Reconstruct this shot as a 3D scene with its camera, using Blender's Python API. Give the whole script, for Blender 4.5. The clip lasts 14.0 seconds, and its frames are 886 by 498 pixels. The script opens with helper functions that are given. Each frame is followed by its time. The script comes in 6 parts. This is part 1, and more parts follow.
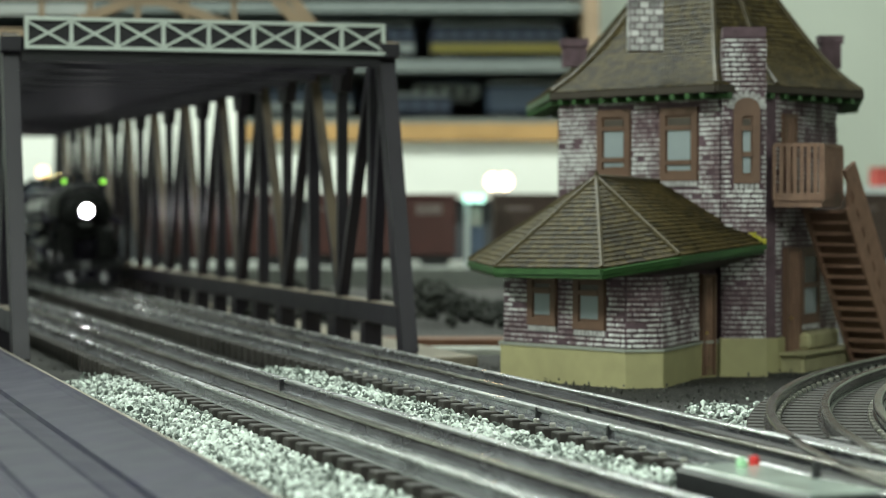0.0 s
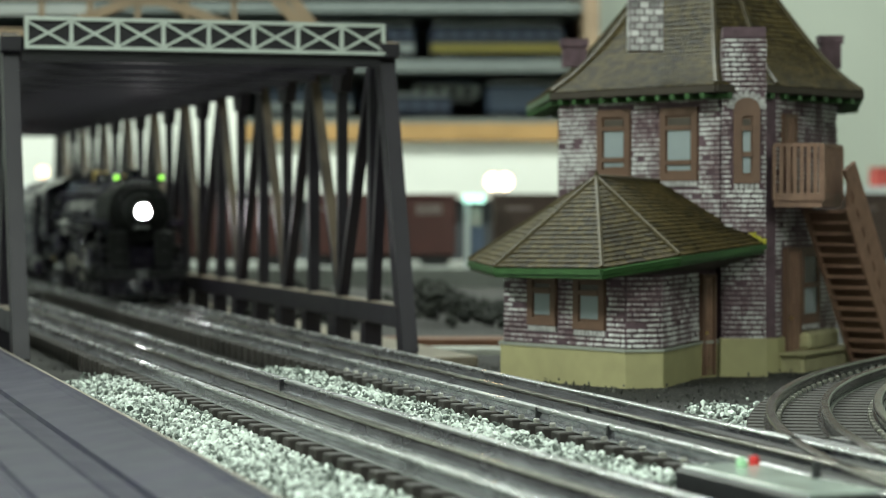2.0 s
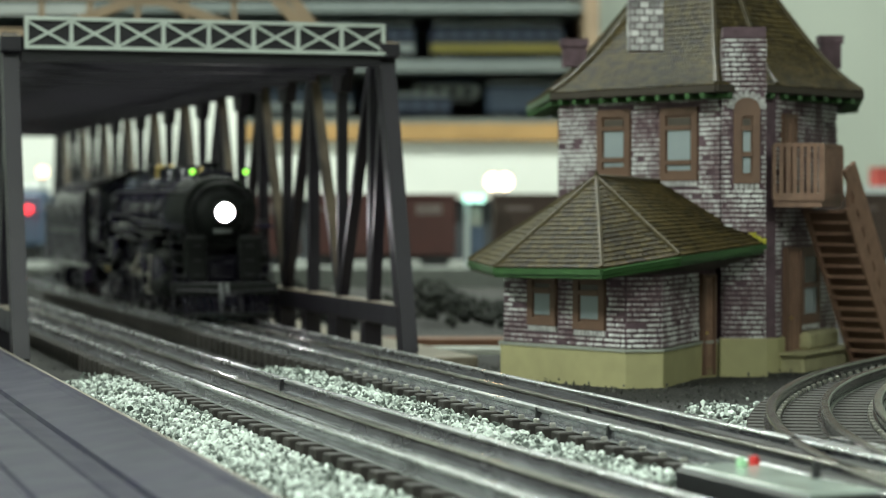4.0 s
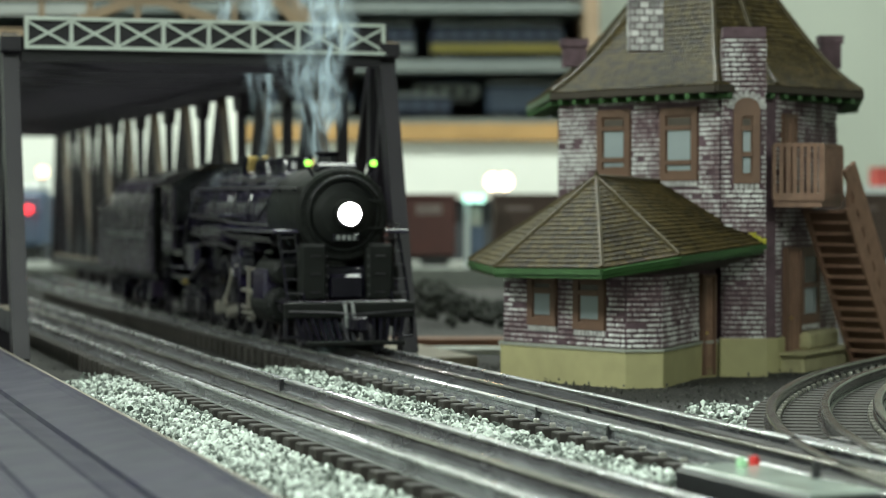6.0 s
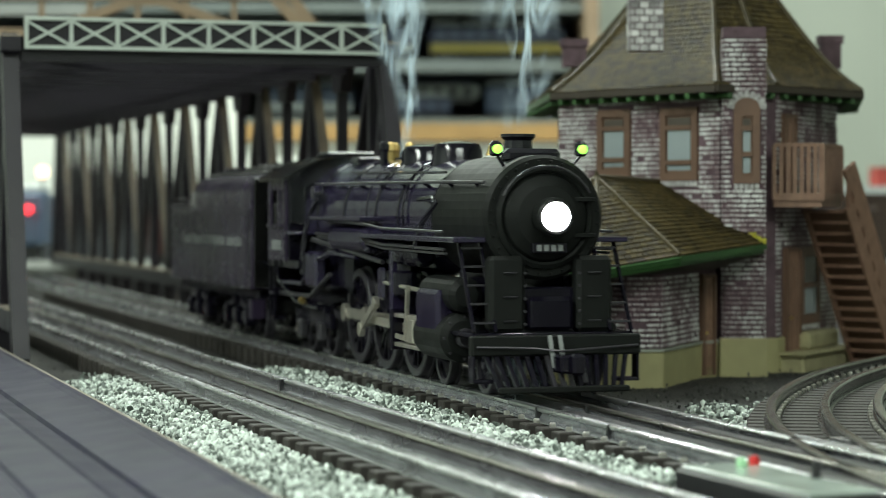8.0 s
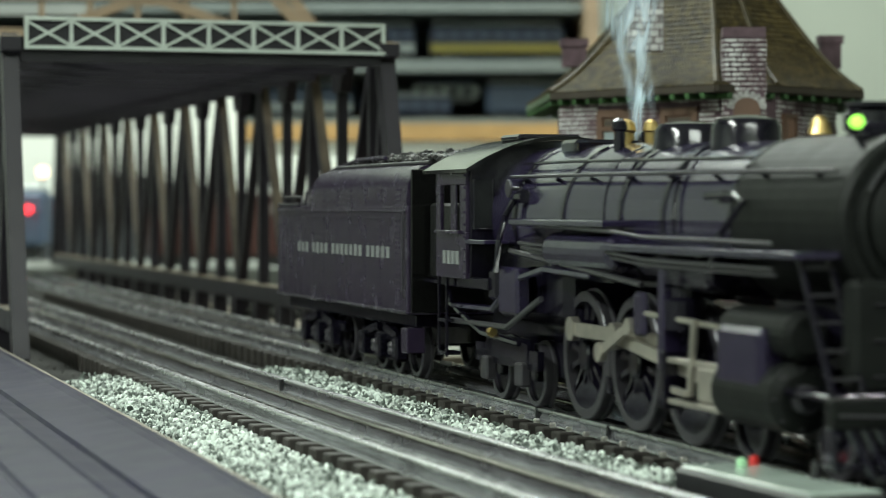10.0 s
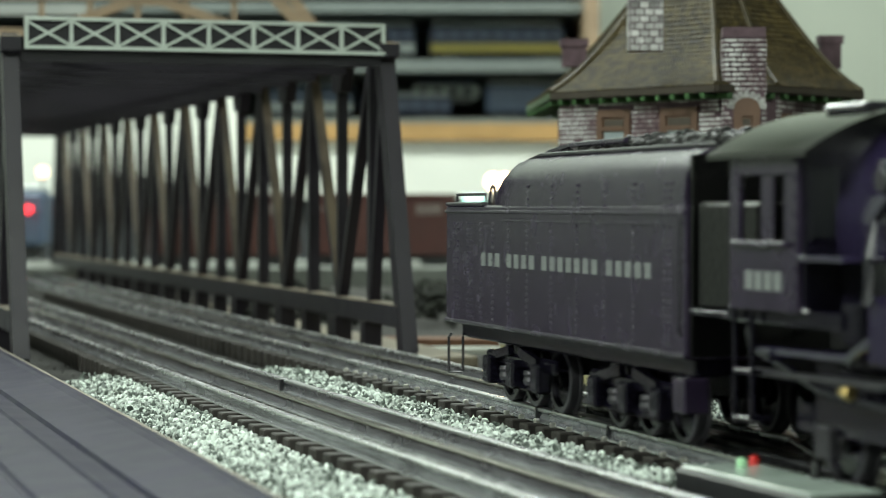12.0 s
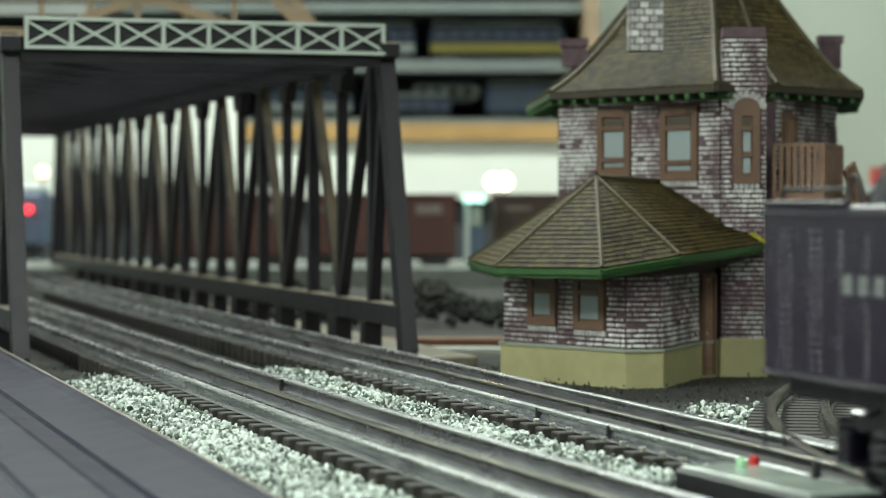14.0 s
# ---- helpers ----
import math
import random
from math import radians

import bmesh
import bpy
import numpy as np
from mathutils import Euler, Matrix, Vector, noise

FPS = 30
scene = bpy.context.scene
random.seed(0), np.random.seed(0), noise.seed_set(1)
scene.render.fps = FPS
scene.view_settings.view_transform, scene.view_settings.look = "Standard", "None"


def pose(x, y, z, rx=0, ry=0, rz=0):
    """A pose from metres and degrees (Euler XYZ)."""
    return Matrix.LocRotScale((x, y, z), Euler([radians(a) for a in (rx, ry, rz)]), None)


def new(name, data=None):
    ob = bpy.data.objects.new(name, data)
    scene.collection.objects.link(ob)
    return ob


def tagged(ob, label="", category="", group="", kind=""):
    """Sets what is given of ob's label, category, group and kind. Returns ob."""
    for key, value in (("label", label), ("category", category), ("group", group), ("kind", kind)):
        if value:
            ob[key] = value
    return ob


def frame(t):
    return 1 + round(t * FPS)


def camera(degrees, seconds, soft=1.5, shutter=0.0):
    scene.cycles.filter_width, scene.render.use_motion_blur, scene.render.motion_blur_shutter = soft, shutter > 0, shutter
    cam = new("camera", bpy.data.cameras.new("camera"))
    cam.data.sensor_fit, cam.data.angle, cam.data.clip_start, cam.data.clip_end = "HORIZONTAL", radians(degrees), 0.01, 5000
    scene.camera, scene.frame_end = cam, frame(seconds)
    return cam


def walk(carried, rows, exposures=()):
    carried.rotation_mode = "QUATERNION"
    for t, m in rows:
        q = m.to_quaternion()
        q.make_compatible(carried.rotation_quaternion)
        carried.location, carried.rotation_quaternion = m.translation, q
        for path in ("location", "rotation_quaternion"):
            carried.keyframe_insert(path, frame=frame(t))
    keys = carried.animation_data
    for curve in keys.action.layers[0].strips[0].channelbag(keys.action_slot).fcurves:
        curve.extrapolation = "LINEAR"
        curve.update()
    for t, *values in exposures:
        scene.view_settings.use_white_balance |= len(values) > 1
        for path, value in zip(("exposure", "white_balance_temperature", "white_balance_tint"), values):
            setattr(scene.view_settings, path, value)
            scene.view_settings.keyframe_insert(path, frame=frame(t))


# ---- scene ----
# A model railway on a table, at its true model size: rail heads lie at z = 0.
cam = camera(21.147, 14.0, soft=0.6, shutter=0.5)
EYE = pose(0, 0, 0.063, 88.963, 0, -16.624)
walk(cam, [(0.0, EYE), (14.0, EYE)], exposures=[(0.0, 0.0), (14.0, 0.0)])
cam.data.dof.use_dof = True
cam.data.dof.focus_distance = 0.79
cam.data.dof.aperture_fstop = 21.0

# ---- light: a closed room with ceiling lights ----
world = bpy.data.worlds.new("world")
scene.world = world
world.use_nodes = True
world.node_tree.nodes["Background"].inputs[0].default_value = (0.8, 0.9, 1.0, 1)
world.node_tree.nodes["Background"].inputs[1].default_value = 0.05


def area_lamp(x, y, z, sx, sy, watts, colour):
    lamp = bpy.data.lights.new("ceiling_light_lamp", "AREA")
    lamp.shape, lamp.size, lamp.size_y, lamp.energy, lamp.color = "RECTANGLE", sx, sy, watts, colour
    ob = new("ceiling_light_lamp", lamp)
    ob.location = (x, y, z)
    return ob


CEIL = 1.45
YAW0 = radians(-16.624)
# (across, away, size across, size away, watts) in the room's own axes
LAMPS = ((-1.50, -0.25, 0.34, 1.0, 60), (0.50, -1.20, 1.3, 0.5, 40), (-0.1, 2.30, 1.3, 0.16, 41), (0.05, 1.15, 0.9, 0.09, 6), (-0.95, 3.0, 1.3, 0.20, 20))
for lu, lv, su, sv, watts in LAMPS:
    lamp_ob = area_lamp(lu * math.cos(YAW0) - lv * math.sin(YAW0), lu * math.sin(YAW0) + lv * math.cos(YAW0), CEIL - 0.04, su, sv, watts, (0.90, 1.0, 0.91))
    lamp_ob.rotation_euler = (0, 0, YAW0)

# ---- materials ----
def material(name, colour, rough=0.6, metal=0.0, vary=0.12, grain=60.0, bump=0.0, spec=0.5, second=None, island=0.0, obj=0.0, blotch=8.0, bump_scale=None):
    """A painted or raw surface: base colour with fine grain, wider stains and a little relief."""
    m = bpy.data.materials.new(name)
    m.use_nodes = True
    nt = m.node_tree
    b = nt.nodes["Principled BSDF"]
    co = nt.nodes.new("ShaderNodeTexCoord")
    n1 = nt.nodes.new("ShaderNodeTexNoise")
    n1.inputs["Scale"].default_value, n1.inputs["Detail"].default_value = grain, 4
    n2 = nt.nodes.new("ShaderNodeTexNoise")
    n2.inputs["Scale"].default_value, n2.inputs["Detail"].default_value = blotch, 3
    nt.links.new(co.outputs["Object"], n1.inputs["Vector"])
    nt.links.new(co.outputs["Object"], n2.inputs["Vector"])
    add = nt.nodes.new("ShaderNodeMath")
    add.operation = "ADD"
    nt.links.new(n1.outputs["Fac"], add.inputs[0])
    nt.links.new(n2.outputs["Fac"], add.inputs[1])
    last = add
    if island or obj:
        if island:
            src = nt.nodes.new("ShaderNodeNewGeometry").outputs["Random Per Island"]
        else:
            src = nt.nodes.new("ShaderNodeObjectInfo").outputs["Random"]
        ma = nt.nodes.new("ShaderNodeMath")
        ma.operation = "MULTIPLY_ADD"
        nt.links.new(src, ma.inputs[0])
        ma.inputs[1].default_value = (island or obj) * 2
        nt.links.new(add.outputs[0], ma.inputs[2])
        sub = nt.nodes.new("ShaderNodeMath")
        sub.operation = "SUBTRACT"
        nt.links.new(ma.outputs[0], sub.inputs[0])
        sub.inputs[1].default_value = island or obj
        last = sub
    ramp = nt.nodes.new("ShaderNodeMapRange")
    ramp.inputs["From Min"].default_value, ramp.inputs["From Max"].default_value = 0.6, 1.4
    nt.links.new(last.outputs[0], ramp.inputs["Value"])
    mix = nt.nodes.new("ShaderNodeMix")
    mix.data_type = "RGBA"
    lo = tuple(c * (1 - vary) for c in colour)
    hi = second if second else tuple(min(1, c * (1 + vary)) for c in colour)
    mix.inputs["A"].default_value, mix.inputs["B"].default_value = (*lo, 1), (*hi, 1)
    nt.links.new(ramp.outputs[0], mix.inputs["Factor"])
    nt.links.new(mix.outputs["Result"], b.inputs["Base Color"])
    rr = nt.nodes.new("ShaderNodeMapRange")
    rr.inputs["To Min"].default_value, rr.inputs["To Max"].default_value = max(0.03, rough - 0.1), min(1, rough + 0.1)
    nt.links.new(n1.outputs["Fac"], rr.inputs["Value"])
    nt.links.new(rr.outputs[0], b.inputs["Roughness"])
    b.inputs["Metallic"].default_value = metal
    b.inputs["Specular IOR Level"].default_value = spec
    if bump:
        bn = nt.nodes.new("ShaderNodeBump")
        bn.inputs["Strength"].default_value, bn.inputs["Distance"].default_value = bump, 0.0006
        if bump_scale:
            n3 = nt.nodes.new("ShaderNodeTexNoise")
            n3.inputs["Scale"].default_value, n3.inputs["Detail"].default_value = bump_scale, 3
            nt.links.new(co.outputs["Object"], n3.inputs["Vector"])
            nt.links.new(n3.outputs["Fac"], bn.inputs["Height"])
        else:
            nt.links.new(n1.outputs["Fac"], bn.inputs["Height"])
        nt.links.new(bn.outputs[0], b.inputs["Normal"])
    return m


def glow(name, colour, strength):
    m = bpy.data.materials.new(name)
    m.use_nodes = True
    b = m.node_tree.nodes["Principled BSDF"]
    b.inputs["Base Color"].default_value = (*colour, 1)
    b.inputs["Emission Color"].default_value = (*colour, 1)
    b.inputs["Emission Strength"].default_value = strength
    return m


def rail_material(name, colour, rough, metal):
    """Worn rail: long streaks along the rail, dull patches, a few dark stains."""
    m = bpy.data.materials.new(name)
    m.use_nodes = True
    nt = m.node_tree
    b = nt.nodes["Principled BSDF"]
    co = nt.nodes.new("ShaderNodeTexCoord")
    mp = nt.nodes.new("ShaderNodeMapping")
    mp.inputs["Scale"].default_value = (1.0, 0.02, 1.0)
    nt.links.new(co.outputs["Object"], mp.inputs["Vector"])
    streak = nt.nodes.new("ShaderNodeTexNoise")
    streak.inputs["Scale"].default_value, streak.inputs["Detail"].default_value = 700, 3
    nt.links.new(mp.outputs[0], streak.inputs["Vector"])
    patch = nt.nodes.new("ShaderNodeTexNoise")
    patch.inputs["Scale"].default_value, patch.inputs["Detail"].default_value = 45, 5
    nt.links.new(co.outputs["Object"], patch.inputs["Vector"])
    add = nt.nodes.new("ShaderNodeMath")
    add.operation = "ADD"
    nt.links.new(streak.outputs["Fac"], add.inputs[0])
    nt.links.new(patch.outputs["Fac"], add.inputs[1])
    ramp = nt.nodes.new("ShaderNodeMapRange")
    ramp.inputs["From Min"].default_value, ramp.inputs["From Max"].default_value = 0.7, 1.3
    nt.links.new(add.outputs[0], ramp.inputs["Value"])
    mix = nt.nodes.new("ShaderNodeMix")
    mix.data_type = "RGBA"
    mix.inputs["A"].default_value = (*[c * 0.46 for c in colour], 1)
    mix.inputs["B"].default_value = (*[min(1, c * 1.22) for c in colour], 1)
    nt.links.new(ramp.outputs[0], mix.inputs["Factor"])
    nt.links.new(mix.outputs["Result"], b.inputs["Base Color"])
    rr = nt.nodes.new("ShaderNodeMapRange")
    rr.inputs["To Min"].default_value, rr.inputs["To Max"].default_value = rough + 0.12, rough - 0.1
    nt.links.new(patch.outputs["Fac"], rr.inputs["Value"])
    nt.links.new(rr.outputs[0], b.inputs["Roughness"])
    b.inputs["Metallic"].default_value = metal
    return m


RAIL = rail_material("polished_rail_head", (0.74, 0.74, 0.77), 0.26, 1.0)
RAIL_WEB = rail_material("dull_rail_side", (0.46, 0.46, 0.50), 0.24, 0.80)
RAIL_DARK = rail_material("blackened_rail", (0.15, 0.148, 0.15), 0.22, 0.9)
RAIL_WORN = rail_material("brown_worn_rail_head", (0.34, 0.32, 0.30), 0.22, 1.0)
TIE = material("tie_plastic", (0.024, 0.020, 0.017), 0.75, 0, 0.35, 400, 0.5, obj=0.2)
SOIL = material("dark_soil", (0.022, 0.021, 0.019), 0.95, 0, 0.6, 700, 1.0, blotch=30, bump_scale=900)
BALLAST = material("pale_ballast", (0.17, 0.205, 0.18), 0.8, 0, 0.45, 400, 0.6, second=(0.84, 0.91, 0.86), island=0.6)
def tan_lit_tops(m, lit_tan, amount):
    """Light from above put into the colour: tan on the faces that look upward, broken by noise."""
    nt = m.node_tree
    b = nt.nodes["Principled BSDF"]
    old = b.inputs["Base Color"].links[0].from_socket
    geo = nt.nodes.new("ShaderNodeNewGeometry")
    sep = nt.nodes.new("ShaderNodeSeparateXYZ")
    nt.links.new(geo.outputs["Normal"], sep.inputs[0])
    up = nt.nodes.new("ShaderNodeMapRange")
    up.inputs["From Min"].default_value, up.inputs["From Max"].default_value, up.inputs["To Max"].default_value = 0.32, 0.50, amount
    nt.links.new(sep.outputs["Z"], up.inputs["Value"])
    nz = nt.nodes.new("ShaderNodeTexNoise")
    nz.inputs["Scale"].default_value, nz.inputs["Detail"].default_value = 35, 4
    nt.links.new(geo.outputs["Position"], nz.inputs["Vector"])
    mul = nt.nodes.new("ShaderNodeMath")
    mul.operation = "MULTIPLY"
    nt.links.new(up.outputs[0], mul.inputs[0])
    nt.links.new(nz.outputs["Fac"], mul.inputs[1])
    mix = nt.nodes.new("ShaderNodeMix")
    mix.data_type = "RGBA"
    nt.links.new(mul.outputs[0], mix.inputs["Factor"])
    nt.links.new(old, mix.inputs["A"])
    mix.inputs["B"].default_value = (*lit_tan, 1)
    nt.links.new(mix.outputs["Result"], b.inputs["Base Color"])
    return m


# the tan paints ceiling light onto the bridge's upward faces
BRIDGE = tan_lit_tops(material("bridge_grey_plastic", (0.0135, 0.0108, 0.0170), 0.42, 0, 0.3, 90, 0.2, blotch=12, spec=0.4), (0.20, 0.155, 0.10), 1.3)
LATTICE = material("pale_lattice_plastic", (0.50, 0.55, 0.51), 0.55, 0, 0.12, 200, 0.15)
FASCIA = material("grey_blue_moulding", (0.0150, 0.0125, 0.0340), 0.40, 0, 0.25, 50, 0.1, blotch=10, spec=0.07)
FASCIA_EDGE = material("worn_wood_edge", (0.24, 0.205, 0.155), 0.32, 0, 0.3, 150, 0.3)
ROOM = material("room_wall_paint", (0.50, 0.54, 0.47), 0.8, 0, 0.05, 8, 0.05, blotch=2)
CEILING = material("ceiling_paint", (0.75, 0.75, 0.72), 0.9, 0, 0.05, 8)
FLOORM = material("dark_carpet", (0.10, 0.10, 0.10), 0.95, 0, 0.2, 90)

# ---- mesh helpers; sizes in metres ----
def finish(bm, name, mat, parent=None, label="", smooth=False):
    me = bpy.data.meshes.new(name)
    bm.normal_update()
    bm.to_mesh(me)
    bm.free()
    if smooth:
        me.polygons.foreach_set("use_smooth", [True] * len(me.polygons))
        me.set_sharp_from_angle(angle=math.radians(42))
    me.materials.append(mat)
    ob = new(name, me)
    ob.parent = parent
    if label:
        ob["label"] = label
    return ob


def part(name, bm, mat, parent, label="", smooth=False):
    return finish(bm, name, mat, parent, label, smooth)


def thing(name, label, category, m=None, group="", kind=""):
    ob = new(name)
    ob.empty_display_size = 0.01
    if m is not None:
        ob.matrix_basis = m
    return tagged(ob, label, category, group, kind)


def box(bm, x0, x1, y0, y1, z0, z1, m=None, bevel=0.0):
    vs = [bm.verts.new(p) for p in ((x0, y0, z0), (x1, y0, z0), (x1, y1, z0), (x0, y1, z0), (x0, y0, z1), (x1, y0, z1), (x1, y1, z1), (x0, y1, z1))]
    fs = [bm.faces.new([vs[i] for i in q]) for q in ((3, 2, 1, 0), (4, 5, 6, 7), (0, 1, 5, 4), (1, 2, 6, 5), (2, 3, 7, 6), (3, 0, 4, 7))]
    if bevel:
        es = list({e for f in fs for e in f.edges})
        r = bmesh.ops.bevel(bm, geom=es, offset=bevel, segments=1, affect="EDGES")
        vs = list({v for f in r["faces"] for v in f.verts} | {v for v in vs if v.is_valid})
    if m is not None:
        for v in vs:
            v.co = m @ v.co
    return bm


def bar(bm, a, b, w, d, side=(1, 0, 0)):
    """A square bar from a to b; w along side, d across it."""
    a, b = Vector(a), Vector(b)
    t = (b - a).normalized()
    s = Vector(side)
    s = (s - t * s.dot(t)).normalized()
    u = t.cross(s)
    ring = []
    for p in (a, b):
        ring.append([bm.verts.new(p + s * (i * w / 2) + u * (j * d / 2)) for i, j in ((-1, -1), (1, -1), (1, 1), (-1, 1))])
    for i in range(4):
        bm.faces.new((ring[0][i], ring[0][(i + 1) % 4], ring[1][(i + 1) % 4], ring[1][i]))
    bm.faces.new(ring[0][::-1])
    bm.faces.new(ring[1])
    return bm


def lathe(bm, prof, n=24, axis="z", at=(0, 0, 0)):
    """A turned body: prof is a list of (radius, height) along the axis."""
    at = Vector(at)
    rings = []
    for r, h in prof:
        ring = []
        for i in range(n):
            a = 2 * math.pi * i / n
            c, s = r * math.cos(a), r * math.sin(a)
            p = (c, s, h) if axis == "z" else (h, c, s) if axis == "x" else (s, h, c)
            ring.append(bm.verts.new(at + Vector(p)))
        rings.append(ring)
    for k in range(len(rings) - 1):
        for i in range(n):
            bm.faces.new((rings[k][i], rings[k][(i + 1) % n], rings[k + 1][(i + 1) % n], rings[k + 1][i]))
    bm.faces.new(rings[0][::-1])
    bm.faces.new(rings[-1])
    return bm


def tube(bm, pts, r, n=6):
    """A wire or pipe along pts."""
    pts = [Vector(p) for p in pts]
    rings = []
    ref = Vector((0.13, 0.27, 0.95)).normalized()
    for i, p in enumerate(pts):
        t = (pts[min(i + 1, len(pts) - 1)] - pts[max(i - 1, 0)]).normalized()
        s = (ref - t * ref.dot(t))
        s = s.normalized() if s.length > 0.05 else t.orthogonal().normalized()
        u = t.cross(s)
        rings.append([bm.verts.new(p + s * (r * math.cos(2 * math.pi * k / n)) + u * (r * math.sin(2 * math.pi * k / n))) for k in range(n)])
    for a, b in zip(rings, rings[1:]):
        for k in range(n):
            bm.faces.new((a[k], a[(k + 1) % n], b[(k + 1) % n], b[k]))
    bm.faces.new(rings[0][::-1])
    bm.faces.new(rings[-1])
    return bm


def prism(bm, outline, z0, z1):
    """An upright prism over a plan outline given counter-clockwise."""
    lo = [bm.verts.new((x, y, z0)) for x, y in outline]
    hi = [bm.verts.new((x, y, z1)) for x, y in outline]
    n = len(outline)
    for i in range(n):
        bm.faces.new((lo[i], lo[(i + 1) % n], hi[(i + 1) % n], hi[i]))
    bm.faces.new(lo[::-1])
    bm.faces.new(hi)
    return bm


def sweep(bm, path, prof):
    """A profile (offset to the right, height) carried along plan points with headings; closed profile."""
    rings = []
    for (x, y, a) in path:
        nx, ny = math.cos(a), -math.sin(a)
        rings.append([bm.verts.new((x + o * nx, y + o * ny, z)) for o, z in prof])
    n = len(prof)
    for r0, r1 in zip(rings, rings[1:]):
        for i in range(n):
            bm.faces.new((r0[i], r0[(i + 1) % n], r1[(i + 1) % n], r1[i]))
    bm.faces.new(rings[0][::-1])
    bm.faces.new(rings[-1])
    bmesh.ops.recalc_face_normals(bm, faces=bm.faces)
    return bm


# ---- the setting: table, room ----
GROUND = -0.0125


def build_room():
    turn = pose(0, 0, 0, 0, 0, -16.624)
    for nm, b, mat, label in (
            ("ground", (-1.9, 2.2, -1.3, 3.55, GROUND - 0.03, GROUND), SOIL, "dark textured soil of the layout table"),
            ("floor", (-2.3, 2.6, -1.8, 3.9, -1.0, -0.95), FLOORM, "dark carpet below the layout table"),
            ("ceiling", (-2.3, 2.6, -1.8, 3.9, CEIL, CEIL + 0.05), CEILING, "plain white painted ceiling"),
            ("wall_north", (-2.3, 2.6, 3.6, 3.7, -0.95, CEIL), ROOM, "pale green-grey painted room wall"),
            ("wall_south", (-2.3, 2.6, -1.9, -1.8, -0.95, CEIL), ROOM, "pale green-grey painted room wall"),
            ("wall_west", (-2.4, -2.3, -1.8, 3.6, -0.95, CEIL), ROOM, "pale green-grey painted room wall"),
            ("wall_east", (2.6, 2.7, -1.8, 3.6, -0.95, CEIL), ROOM, "pale green-grey painted room wall")):
        bm = bmesh.new()
        box(bm, *b)
        ob = tagged(part(nm, bm, mat, None), label, nm.split("_")[0], kind="structure")
        ob.matrix_basis = turn


build_room()


def build_ceiling_lights():
    for lu, lv, su, sv, _ in LAMPS:
        fx = thing("ceiling_light", "white fluorescent ceiling fixture with a lit face", "ceiling light", pose(0, 0, 0, 0, 0, -16.624), "ceiling lights")
        bm = bmesh.new()
        box(bm, lu - su / 2 - 0.02, lu + su / 2 + 0.02, lv - sv / 2 - 0.02, lv + sv / 2 + 0.02, CEIL - 0.034, CEIL, bevel=0.004)
        part("housing", bm, CEILING, fx)
        for y0, y1 in ((lv - sv / 2 - 0.035, lv - sv / 2 - 0.02), (lv + sv / 2 + 0.02, lv + sv / 2 + 0.035)):
            bm = bmesh.new()
            box(bm, lu - su / 2 - 0.02, lu + su / 2 + 0.02, y0, y1, CEIL - 0.05, CEIL)
            part("side_trim", bm, CEILING, fx)


build_ceiling_lights()

# ---- tracks ----
T2_X, T2_Y0, T2_R = 0.2593, 0.44, 1.80


def t2_at(y):
    """Plan point and heading of the train's track where its straight would reach y."""
    if y >= T2_Y0:
        return (T2_X, y, 0.0)
    a = (T2_Y0 - y) / T2_R
    return (T2_X + T2_R * (1 - math.cos(a)), T2_Y0 - T2_R * math.sin(a), -a)


def t1_at(y):
    if y >= 1.0:
        return (0.1745, y, 0.0)
    a = (1.0 - y) / 16.0
    return (0.1745 + 16.0 * (1 - math.cos(a)), 1.0 - 16.0 * math.sin(a), -a)


def t3_at(deg):
    a = radians(deg)
    return (1.0086 - 0.75 * math.cos(a), 0.364 + 0.75 * math.sin(a), a)


RAIL_SIDE = ((-0.0012, -0.00075), (0.0012, -0.00075), (0.0013, -0.0014), (0.0006, -0.0018), (0.0006, -0.0036),
             (0.0022, -0.0041), (0.0024, -0.0046), (-0.0024, -0.0046), (-0.0022, -0.0041), (-0.0006, -0.0036), (-0.0006, -0.0018), (-0.0013, -0.0014))
RAIL_HEAD = ((-0.0010, 0.0), (0.0010, 0.0), (0.00145, -0.00025), (0.0016, -0.0007), (0.0015, -0.0013), (-0.0015, -0.0013), (-0.0016, -0.0007), (-0.00145, -0.00025))


def build_track(name, label, path, bright):
    tr = thing(name, label, "railway track", kind="structure")
    for off, nm in ((-0.0168, "rail"), (0.0, "centre_rail"), (0.0168, "rail")):
        bm = bmesh.new()
        sweep(bm, path, [(o + off, z) for o, z in RAIL_SIDE])
        rail = part(nm, bm, RAIL_WEB if bright else RAIL_DARK, tr)
        bm = bmesh.new()
        sweep(bm, path, [(o + off, z) for o, z in RAIL_HEAD])
        part("rail_head", bm, (RAIL if off else RAIL_WORN) if bright else RAIL_WORN, rail, "worn bright running surface")
    return tr


def build_ties(tr, places):
    bm = bmesh.new()
    box(bm, -0.0243, 0.0243, -0.0038, 0.0038, -0.0121, -0.0046, bevel=0.0004)
    me = bpy.data.meshes.new("tie")
    bm.to_mesh(me)
    bm.free()
    me.materials.append(TIE)
    for x, y, a in places:
        ob = new("tie", me)
        ob.parent = tr
        ob.matrix_basis = pose(x, y, 0, 0, 0, -math.degrees(a))


def steps(a, b, n):
    return [a + (b - a) * i / n for i in range(n + 1)]


